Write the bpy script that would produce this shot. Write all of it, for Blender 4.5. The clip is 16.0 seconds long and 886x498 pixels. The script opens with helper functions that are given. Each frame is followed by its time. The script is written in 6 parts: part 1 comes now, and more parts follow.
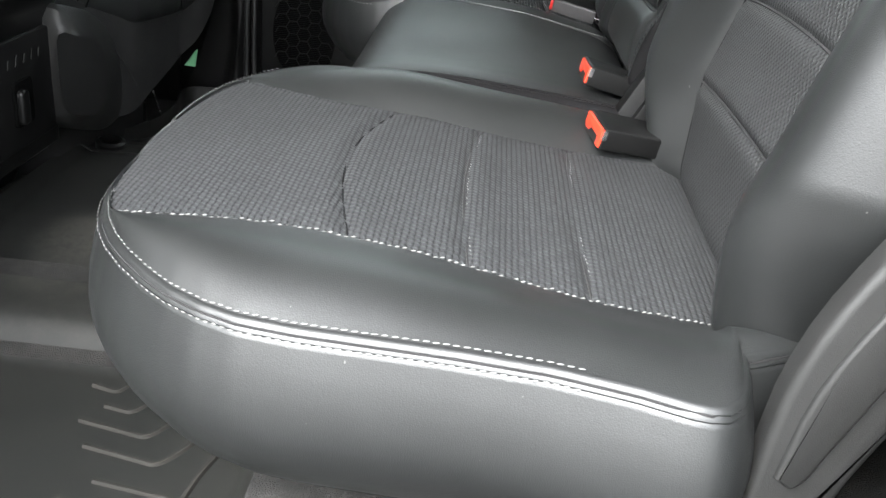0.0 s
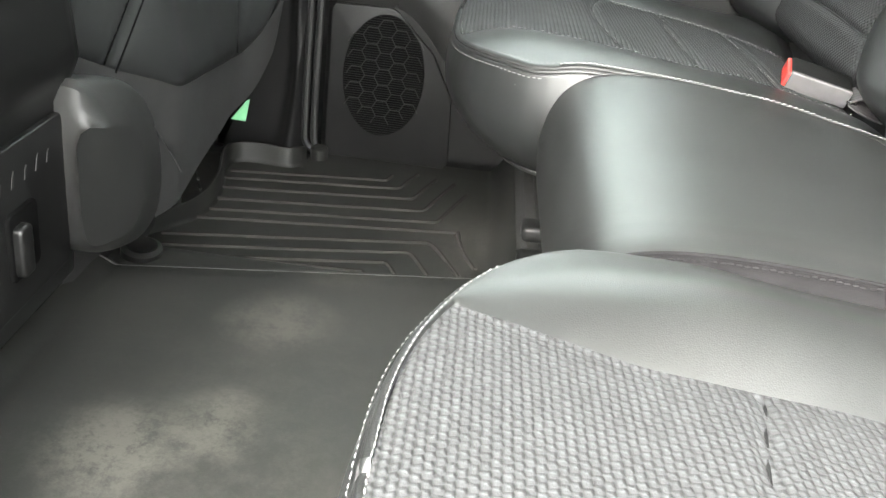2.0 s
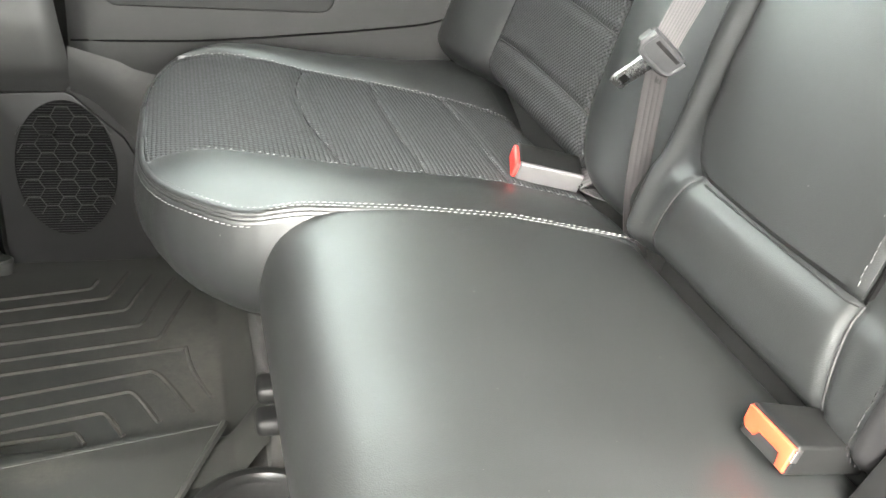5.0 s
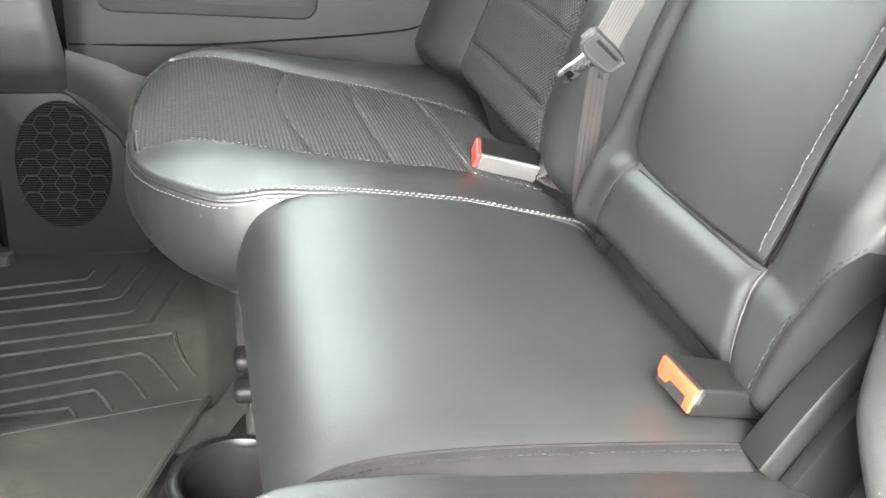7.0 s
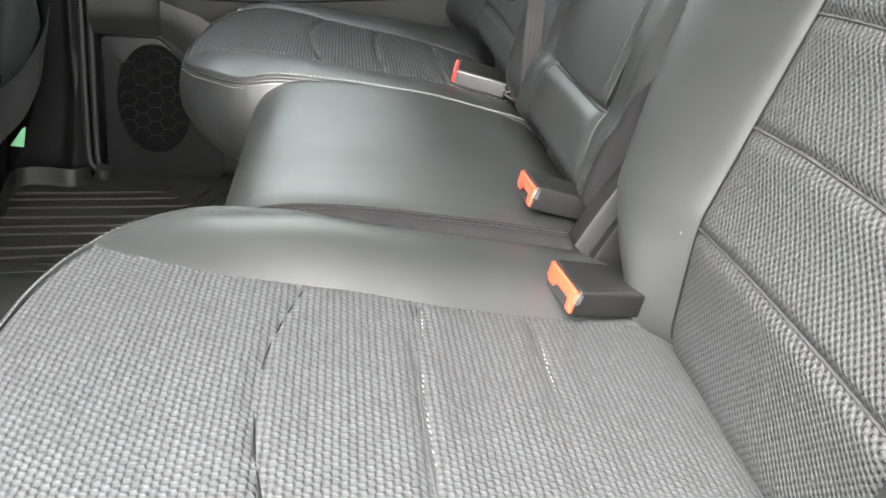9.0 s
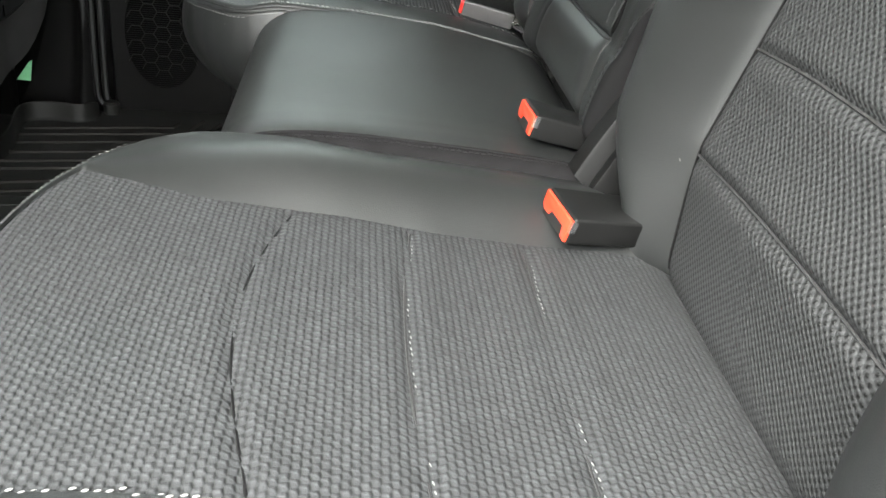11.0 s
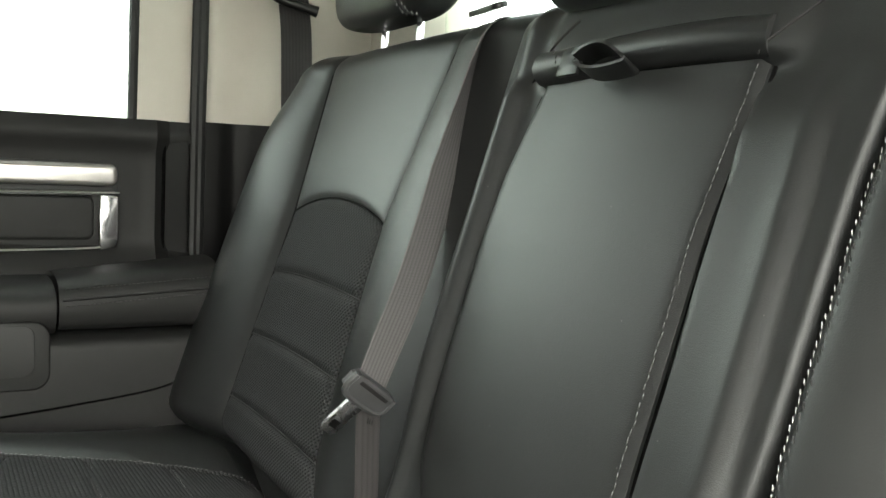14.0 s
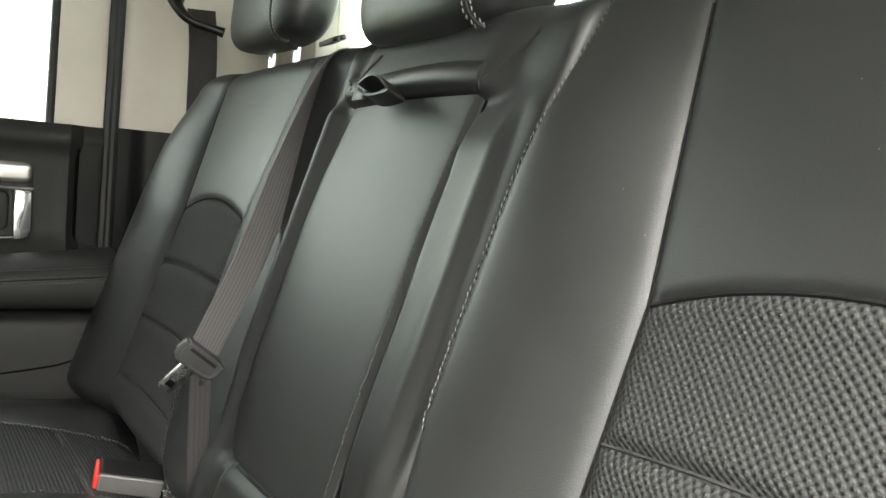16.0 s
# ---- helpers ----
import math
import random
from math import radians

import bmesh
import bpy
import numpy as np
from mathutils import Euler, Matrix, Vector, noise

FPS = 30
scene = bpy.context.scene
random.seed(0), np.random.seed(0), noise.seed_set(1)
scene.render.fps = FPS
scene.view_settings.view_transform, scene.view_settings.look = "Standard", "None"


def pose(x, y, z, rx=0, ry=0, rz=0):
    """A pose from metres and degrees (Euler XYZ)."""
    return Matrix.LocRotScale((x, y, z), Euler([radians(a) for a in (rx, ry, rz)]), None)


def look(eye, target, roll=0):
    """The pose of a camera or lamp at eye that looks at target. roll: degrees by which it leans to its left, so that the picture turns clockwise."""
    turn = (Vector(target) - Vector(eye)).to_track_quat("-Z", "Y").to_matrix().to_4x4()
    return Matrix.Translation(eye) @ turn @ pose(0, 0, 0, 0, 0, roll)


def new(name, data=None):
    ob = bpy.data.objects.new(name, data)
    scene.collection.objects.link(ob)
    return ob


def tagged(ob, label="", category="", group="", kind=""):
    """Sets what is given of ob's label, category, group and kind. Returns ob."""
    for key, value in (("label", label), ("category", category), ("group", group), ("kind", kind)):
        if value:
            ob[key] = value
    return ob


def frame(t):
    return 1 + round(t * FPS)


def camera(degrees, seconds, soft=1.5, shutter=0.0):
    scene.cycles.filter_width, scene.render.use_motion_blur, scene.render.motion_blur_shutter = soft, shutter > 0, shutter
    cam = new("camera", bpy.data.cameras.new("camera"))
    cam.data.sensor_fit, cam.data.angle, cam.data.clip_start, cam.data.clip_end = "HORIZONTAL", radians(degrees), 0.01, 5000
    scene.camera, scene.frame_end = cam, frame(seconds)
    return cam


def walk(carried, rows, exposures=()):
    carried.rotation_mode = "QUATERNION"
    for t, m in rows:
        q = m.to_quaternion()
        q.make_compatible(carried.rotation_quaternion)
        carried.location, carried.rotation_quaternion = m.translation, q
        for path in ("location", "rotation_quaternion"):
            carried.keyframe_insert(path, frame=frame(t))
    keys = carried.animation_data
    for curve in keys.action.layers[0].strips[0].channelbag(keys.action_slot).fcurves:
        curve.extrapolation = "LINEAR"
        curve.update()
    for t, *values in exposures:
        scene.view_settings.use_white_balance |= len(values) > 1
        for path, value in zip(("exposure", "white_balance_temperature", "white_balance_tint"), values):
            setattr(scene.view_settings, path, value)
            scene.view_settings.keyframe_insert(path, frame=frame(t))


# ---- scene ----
cam = camera(51.2, 16.0)
PATH = [
    (0, (0.246, -1.244, 0.643), (0.205, 0.573, -0.191), 5.7),
    (0.5, (0.092, -1.055, 0.573), (0.063, 0.75, -0.287), 6.4),
    (1, (0.083, -0.909, 0.619), (0.048, 0.891, -0.253), 7.2),
    (1.5, (0.022, -0.802, 0.609), (-0.016, 1.001, -0.257), 7.2),
    (2, (-0.018, -0.732, 0.631), (-0.023, 1.067, -0.244), 7.5),
    (2.5, (-0.024, -0.652, 0.628), (0.049, 1.138, -0.261), 6.8),
    (3, (-0.008, -0.571, 0.694), (0.304, 1.18, -0.222), 6.9),
    (3.5, (0.017, -0.513, 0.71), (0.433, 1.198, -0.239), 5.5),
    (4, (-0.007, -0.493, 0.725), (0.496, 1.217, -0.183), 6.3),
    (4.5, (-0.003, -0.494, 0.737), (0.519, 1.211, -0.17), 6.1),
    (4.7, (0.002, -0.506, 0.752), (0.533, 1.197, -0.153), 6.1),
    (6.8, (0.007, -0.602, 0.752), (0.544, 1.116, -0.121), 6.3),
    (7, (0.02, -0.622, 0.761), (0.553, 1.098, -0.111), 6.2),
    (7.5, (0.066, -0.662, 0.776), (0.587, 1.065, -0.087), 6.4),
    (8, (0.159, -0.752, 0.779), (0.617, 1.02, -0.028), 6.1),
    (8.5, (0.164, -0.879, 0.734), (0.503, 0.921, -0.068), 6.1),
    (8.7, (0.171, -0.936, 0.706), (0.463, 0.877, -0.087), 5.7),
    (10.8, (0.182, -1.013, 0.665), (0.381, 0.737, -0.281), 6.5),
    (11, (0.2, -0.961, 0.672), (0.416, 0.807, -0.237), 5.9),
    (11.5, (0.21, -0.883, 0.709), (0.643, 0.858, -0.177), 5.1),
    (12, (0.164, -0.788, 0.768), (0.977, 0.842, -0.058), 3.9),
    (12.4, (0.129, -0.726, 0.842), (1.034, 0.931, 0.183), 3.9),
    (12.5, (0.123, -0.716, 0.847), (1.048, 0.972, 0.305), 3.9),
    (12.6, (0.119, -0.708, 0.847), (1.06, 1.005, 0.423), 3.9),
    (13, (0.11, -0.661, 0.821), (1.071, 1.079, 0.602), 3.7),
    (13.5, (0.108, -0.544, 0.718), (1.064, 1.206, 0.564), 3.4),
    (14, (0.088, -0.518, 0.748), (1.049, 1.229, 0.587), 2.4),
    (14.5, (0.1, -0.555, 0.772), (1.103, 1.167, 0.609), 3.0),
    (15, (0.104, -0.556, 0.72), (1.107, 1.166, 0.557), 3.4),
    (15.5, (0.128, -0.585, 0.713), (1.129, 1.141, 0.565), 4.7),
    (16, (0.15, -0.746, 0.748), (1.156, 0.978, 0.625), 4.5),
]
EXPOSURES = [(0.0, 3.32, 6350, 8), (0.5, 3.78, 6350, 7), (1.0, 4.2, 6400, 6), (1.5, 4.7, 6700, 6), (2.5, 5.55, 6750, 6), (3.5, 5.57, 6850, 6), (4.5, 5.72, 6850, 6), (7.5, 5.8, 6750, 8), (8.0, 5.68, 6750, 9), (8.7, 5.05, 6650, 9), (10.8, 3.6, 6600, 5), (11.0, 3.8, 6600, 5), (11.5, 4.37, 6700, 4), (12.0, 4.92, 6750, 4), (12.7, 5.0, 6900, 4), (13.5, 3.9, 6950, 2), (15.0, 3.82, 6950, 4), (16.0, 3.82, 6950, 5)]
walk(cam, [(t, look(eye, target, roll)) for t, eye, target, roll in PATH], EXPOSURES)

# ---- light: bright overcast day through the open door and the windows ----
world = bpy.data.worlds.new("sky")
scene.world = world
world.use_nodes = True
wn = world.node_tree
bg = wn.nodes["Background"]
sky = wn.nodes.new("ShaderNodeTexSky")
sky.sky_type = 'NISHITA'
sky.sun_disc = False
sky.sun_elevation = radians(43)
sky.sun_rotation = radians(200)
sky.air_density, sky.dust_density = 1.0, 2.5
pale = wn.nodes.new("ShaderNodeHueSaturation")
pale.inputs["Saturation"].default_value = 0.18  # thin cloud takes most of the blue away
wn.links.new(sky.outputs[0], pale.inputs["Color"])
# an overcast sky: three times as bright overhead as at the horizon
aim = wn.nodes.new("ShaderNodeSeparateXYZ")
wn.links.new(wn.nodes.new("ShaderNodeTexCoord").outputs["Generated"], aim.inputs[0])
dome = wn.nodes.new("ShaderNodeMapRange")
dome.inputs["From Min"].default_value, dome.inputs["From Max"].default_value = 0.0, 1.0
dome.inputs["To Min"].default_value, dome.inputs["To Max"].default_value = 0.45, 1.5
wn.links.new(aim.outputs[2], dome.inputs["Value"])
cloud = wn.nodes.new("ShaderNodeVectorMath")
cloud.operation = 'SCALE'
wn.links.new(pale.outputs[0], cloud.inputs[0])
wn.links.new(dome.outputs[0], cloud.inputs["Scale"])
wn.links.new(cloud.outputs[0], bg.inputs[0])
bg.inputs[1].default_value = 0.15
sun_data = bpy.data.lights.new("sun", 'SUN')
sun_data.energy, sun_data.angle, sun_data.color = 1.1, radians(40), (1.0, 0.99, 0.97)
sun = new("sun", sun_data)
sun.matrix_world = look((-1.7, -1.8, 2.6), (0.0, 0.0, 0.0))


# ---- materials ----
def node_mat(name, rough=0.5, metal=0.0, spec=0.5):
    m = bpy.data.materials.new(name)
    m.use_nodes = True
    t = m.node_tree
    b = t.nodes["Principled BSDF"]
    b.inputs["Roughness"].default_value = rough
    b.inputs["Metallic"].default_value = metal
    b.inputs["Specular IOR Level"].default_value = spec
    return m, t, b


def nd(t, kind, **vals):
    n = t.nodes.new("ShaderNode" + kind)
    for k, v in vals.items():
        n.inputs[k.replace("_", " ")].default_value = v
    return n


def op(t, kind, a, b=None, c=None):
    n = t.nodes.new("ShaderNodeMath")
    n.operation = kind
    for i, v in enumerate((a, b, c)):
        if v is None:
            continue
        if isinstance(v, (int, float)):
            n.inputs[i].default_value = v
        else:
            t.links.new(v, n.inputs[i])
    return n.outputs[0]


def ramp(t, fac, stops):
    n = t.nodes.new("ShaderNodeValToRGB")
    e = n.color_ramp.elements
    while len(e) < len(stops):
        e.new(0.5)
    for i, (p, c) in enumerate(stops):
        e[i].position = p
        e[i].color = (*c, 1) if len(c) == 3 else c
    t.links.new(fac, n.inputs[0])
    return n.outputs[0]


def grey(v):
    return (v, v, v)


def surface(name, low, high, rough=(0.4, 0.55), scale=12.0, grain=900.0, bump=0.1, metal=0.0, spec=0.5, dust=0.0, coat=0.0, dist=0.0006):
    """A surface with broad colour drift, fine grain in colour and relief, and optional pale dust."""
    m, t, b = node_mat(name, rough[0], metal, spec)
    co = t.nodes.new("ShaderNodeTexCoord").outputs["Object"]
    broad = nd(t, "TexNoise", Scale=scale, Detail=5.0, Roughness=0.6)
    fine = nd(t, "TexNoise", Scale=grain, Detail=2.0, Roughness=0.5)
    for n in (broad, fine):
        t.links.new(co, n.inputs["Vector"])
    mixed = op(t, 'ADD', op(t, 'MULTIPLY', broad.outputs[0], 0.7), op(t, 'MULTIPLY', fine.outputs[0], 0.3))
    col = ramp(t, mixed, [(0.35, low), (0.65, high)])
    if dust:
        d = nd(t, "TexNoise", Scale=5.5, Detail=8.0, Roughness=0.72)
        t.links.new(co, d.inputs["Vector"])
        mask = ramp(t, d.outputs[0], [(0.56, grey(0.0)), (0.78, grey(dust))])
        mx = t.nodes.new("ShaderNodeMix")
        mx.data_type = 'RGBA'
        t.links.new(mask, mx.inputs["Factor"])
        t.links.new(col, mx.inputs["A"])
        mx.inputs["B"].default_value = (0.30, 0.28, 0.25, 1)
        col = mx.outputs["Result"]
    t.links.new(col, b.inputs["Base Color"])
    t.links.new(op(t, 'MULTIPLY_ADD', mixed, rough[1] - rough[0], rough[0]), b.inputs["Roughness"])
    bp = nd(t, "Bump", Strength=bump, Distance=dist)
    t.links.new(fine.outputs[0], bp.inputs["Height"])
    t.links.new(bp.outputs[0], b.inputs["Normal"])
    b.inputs["Coat Weight"].default_value = coat
    return m


def leather_mat(name, low, high, rough=(0.36, 0.46), cell=620.0, bump=0.15, spec=0.5):
    """Pebbled, lightly creased vinyl with dust specks."""
    m, t, b = node_mat(name, rough[0], 0.0, spec)
    co = t.nodes.new("ShaderNodeTexCoord").outputs["Object"]
    vor = nd(t, "TexVoronoi", Scale=cell)
    vor.feature = 'DISTANCE_TO_EDGE'
    broad = nd(t, "TexNoise", Scale=9.0, Detail=6.0, Roughness=0.6)
    crease = nd(t, "TexNoise", Scale=330.0, Detail=3.0, Roughness=0.6, Distortion=1.2)
    tall = t.nodes.new("ShaderNodeMapping")
    tall.inputs["Scale"].default_value = (1.0, 1.0, 0.28)
    t.links.new(co, tall.inputs["Vector"])
    speck = nd(t, "TexNoise", Scale=230.0, Detail=1.0)
    for n in (vor, broad, speck):
        t.links.new(co, n.inputs["Vector"])
    t.links.new(tall.outputs[0], crease.inputs["Vector"])
    col = ramp(t, broad.outputs[0], [(0.3, low), (0.7, high)])
    dots = ramp(t, speck.outputs[0], [(0.81, grey(0)), (0.82, grey(0.28))])
    mx = t.nodes.new("ShaderNodeMix")
    mx.data_type = 'RGBA'
    t.links.new(dots, mx.inputs["Factor"])
    t.links.new(col, mx.inputs["A"])
    mx.inputs["B"].default_value = (0.35, 0.34, 0.32, 1)
    t.links.new(mx.outputs["Result"], b.inputs["Base Color"])
    t.links.new(op(t, 'MULTIPLY_ADD', broad.outputs[0], rough[1] - rough[0], rough[0]), b.inputs["Roughness"])
    edge = op(t, 'MINIMUM', op(t, 'MULTIPLY', vor.outputs["Distance"], 4.0), 1.0)
    hgt = op(t, 'ADD', op(t, 'MULTIPLY', edge, 0.5), op(t, 'MULTIPLY', crease.outputs[0], 0.8))
    bp = nd(t, "Bump", Strength=bump, Distance=0.0008)
    t.links.new(hgt, bp.inputs["Height"])
    t.links.new(bp.outputs[0], b.inputs["Normal"])
    return m


def weave_mat(name, dark, light, pu=0.0074, pv=0.0053, bump=0.6, rough=0.75):
    """Coarse knobbly cloth: columns of plump loops, each column set off by half a loop, with small pits where they
    meet. Pit shade and crown light are put into the colour. UV in metres, u along a column.
    """
    m, t, b = node_mat(name, rough, 0.0, 0.35)
    uv = t.nodes.new("ShaderNodeUVMap")
    sep = t.nodes.new("ShaderNodeSeparateXYZ")
    t.links.new(uv.outputs[0], sep.inputs[0])
    wob = nd(t, "TexNoise", Scale=140.0, Detail=2.0)
    t.links.new(uv.outputs[0], wob.inputs["Vector"])
    w = op(t, 'MULTIPLY_ADD', wob.outputs[0], 0.44, -0.22)
    v = op(t, 'ADD', op(t, 'DIVIDE', sep.outputs[1], pv), w)
    edge_i = op(t, 'FLOOR', op(t, 'ADD', v, 0.5))
    dv = op(t, 'SUBTRACT', v, edge_i)
    u0 = op(t, 'ADD', op(t, 'DIVIDE', sep.outputs[0], pu), op(t, 'MULTIPLY', w, 0.7))
    du = op(t, 'SUBTRACT', op(t, 'FRACT', op(t, 'ADD', op(t, 'MULTIPLY_ADD', edge_i, 0.5, u0), op(t, 'MULTIPLY', dv, 0.45))), 0.5)
    sq = lambda a, k: op(t, 'POWER', op(t, 'ABSOLUTE', op(t, 'MULTIPLY', a, k)), 2.0)
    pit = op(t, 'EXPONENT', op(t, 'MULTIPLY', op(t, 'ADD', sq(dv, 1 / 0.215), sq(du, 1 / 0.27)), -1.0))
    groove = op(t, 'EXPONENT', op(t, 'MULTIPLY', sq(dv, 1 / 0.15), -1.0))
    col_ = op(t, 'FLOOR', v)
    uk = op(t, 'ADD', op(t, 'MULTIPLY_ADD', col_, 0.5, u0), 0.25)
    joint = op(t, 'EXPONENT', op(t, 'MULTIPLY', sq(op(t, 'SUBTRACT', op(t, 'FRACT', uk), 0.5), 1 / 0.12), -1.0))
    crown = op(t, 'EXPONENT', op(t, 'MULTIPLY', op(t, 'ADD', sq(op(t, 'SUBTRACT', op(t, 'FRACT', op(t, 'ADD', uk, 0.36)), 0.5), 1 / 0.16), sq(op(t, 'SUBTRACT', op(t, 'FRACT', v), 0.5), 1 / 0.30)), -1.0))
    cell = t.nodes.new("ShaderNodeTexWhiteNoise")
    cell.noise_dimensions = '2D'
    comb = t.nodes.new("ShaderNodeCombineXYZ")
    t.links.new(op(t, 'FLOOR', uk), comb.inputs[0])
    t.links.new(col_, comb.inputs[1])
    t.links.new(comb.outputs[0], cell.inputs["Vector"])
    fib = nd(t, "TexNoise", Scale=1300.0, Detail=2.0)
    t.links.new(uv.outputs[0], fib.inputs["Vector"])
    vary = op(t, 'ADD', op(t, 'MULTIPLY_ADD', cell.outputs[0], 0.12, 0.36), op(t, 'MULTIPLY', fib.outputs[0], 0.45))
    # light on the crowns and shade in the hollows, put into the colour
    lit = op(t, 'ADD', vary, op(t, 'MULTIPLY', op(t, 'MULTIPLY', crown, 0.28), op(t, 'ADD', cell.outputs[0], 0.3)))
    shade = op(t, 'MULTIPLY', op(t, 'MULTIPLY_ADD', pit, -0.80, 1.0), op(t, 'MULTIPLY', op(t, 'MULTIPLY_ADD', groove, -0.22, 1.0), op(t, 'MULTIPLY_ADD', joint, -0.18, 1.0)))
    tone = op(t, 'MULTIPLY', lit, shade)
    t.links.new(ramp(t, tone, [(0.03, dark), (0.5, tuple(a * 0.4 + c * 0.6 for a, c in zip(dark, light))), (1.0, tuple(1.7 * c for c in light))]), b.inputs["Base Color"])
    hgt = op(t, 'ADD', op(t, 'ADD', op(t, 'MULTIPLY', pit, -0.9), op(t, 'MULTIPLY', groove, -0.35)), op(t, 'ADD', op(t, 'MULTIPLY', joint, -0.25), op(t, 'ADD', op(t, 'MULTIPLY', crown, 0.3), op(t, 'MULTIPLY', fib.outputs[0], 0.2))))
    bp = nd(t, "Bump", Strength=bump, Distance=0.0014)
    t.links.new(hgt, bp.inputs["Height"])
    t.links.new(bp.outputs[0], b.inputs["Normal"])
    return m


def pitted_mat(name, dark, light, pu=0.0070, pv=0.0072, bump=0.55, rough=0.75):
    """Upright cloth: a mesh of short raised dashes with small pits between them, every row set off by half a step.
    Highlights on the dashes and shade in the pits are put into the colour. UV in metres, v along a row.
    """
    m, t, b = node_mat(name, rough, 0.0, 0.35)
    uv = t.nodes.new("ShaderNodeUVMap")
    sep = t.nodes.new("ShaderNodeSeparateXYZ")
    t.links.new(uv.outputs[0], sep.inputs[0])
    wob = nd(t, "TexNoise", Scale=170.0, Detail=2.0)
    t.links.new(uv.outputs[0], wob.inputs["Vector"])
    w = op(t, 'MULTIPLY_ADD', wob.outputs[0], 1.5, -0.75)
    a = op(t, 'ADD', op(t, 'MULTIPLY', sep.outputs[1], 2 * math.pi / pv), w)
    c = op(t, 'ADD', op(t, 'MULTIPLY', sep.outputs[0], 2 * math.pi / pu), op(t, 'MULTIPLY', w, 0.6))
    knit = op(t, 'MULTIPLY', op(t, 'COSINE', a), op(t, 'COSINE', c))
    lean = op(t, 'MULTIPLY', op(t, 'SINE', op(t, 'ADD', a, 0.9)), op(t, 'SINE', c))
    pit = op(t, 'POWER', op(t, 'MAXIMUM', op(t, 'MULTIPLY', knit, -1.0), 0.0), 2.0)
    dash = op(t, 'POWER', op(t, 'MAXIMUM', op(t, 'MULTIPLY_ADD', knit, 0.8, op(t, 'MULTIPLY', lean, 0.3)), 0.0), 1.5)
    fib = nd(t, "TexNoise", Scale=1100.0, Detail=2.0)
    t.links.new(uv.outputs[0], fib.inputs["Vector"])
    # tone carries the dashes' highlight and the pits' shade
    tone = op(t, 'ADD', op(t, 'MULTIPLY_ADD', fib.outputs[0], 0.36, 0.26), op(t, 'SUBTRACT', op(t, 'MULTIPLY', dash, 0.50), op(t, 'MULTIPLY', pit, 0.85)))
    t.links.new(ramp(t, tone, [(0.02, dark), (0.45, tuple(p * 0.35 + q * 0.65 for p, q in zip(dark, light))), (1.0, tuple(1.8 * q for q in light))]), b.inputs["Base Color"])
    bp = nd(t, "Bump", Strength=bump, Distance=0.0013)
    t.links.new(op(t, 'ADD', op(t, 'SUBTRACT', op(t, 'MULTIPLY', dash, 0.5), op(t, 'MULTIPLY', pit, 0.9)), op(t, 'MULTIPLY', fib.outputs[0], 0.2)), bp.inputs["Height"])
    t.links.new(bp.outputs[0], b.inputs["Normal"])
    return m


def webbing_mat(name, low, high):
    """Seat-belt webbing: fine lengthwise ribs crossed by thin picks. UV in metres, u across."""
    m, t, b = node_mat(name, 0.6, 0.0, 0.25)
    uv = t.nodes.new("ShaderNodeUVMap")
    sep = t.nodes.new("ShaderNodeSeparateXYZ")
    t.links.new(uv.outputs[0], sep.inputs[0])
    rib = op(t, 'ABSOLUTE', op(t, 'SINE', op(t, 'MULTIPLY', sep.outputs[0], math.pi / 0.0052)))
    pick = op(t, 'ABSOLUTE', op(t, 'SINE', op(t, 'MULTIPLY_ADD', sep.outputs[1], math.pi / 0.0016, op(t, 'MULTIPLY', sep.outputs[0], 300.0))))
    hgt = op(t, 'ADD', op(t, 'MULTIPLY', rib, 0.7), op(t, 'MULTIPLY', pick, 0.3))
    t.links.new(ramp(t, hgt, [(0.1, low), (0.9, high)]), b.inputs["Base Color"])
    bp = nd(t, "Bump", Strength=0.5, Distance=0.0006)
    t.links.new(hgt, bp.inputs["Height"])
    t.links.new(bp.outputs[0], b.inputs["Normal"])
    return m


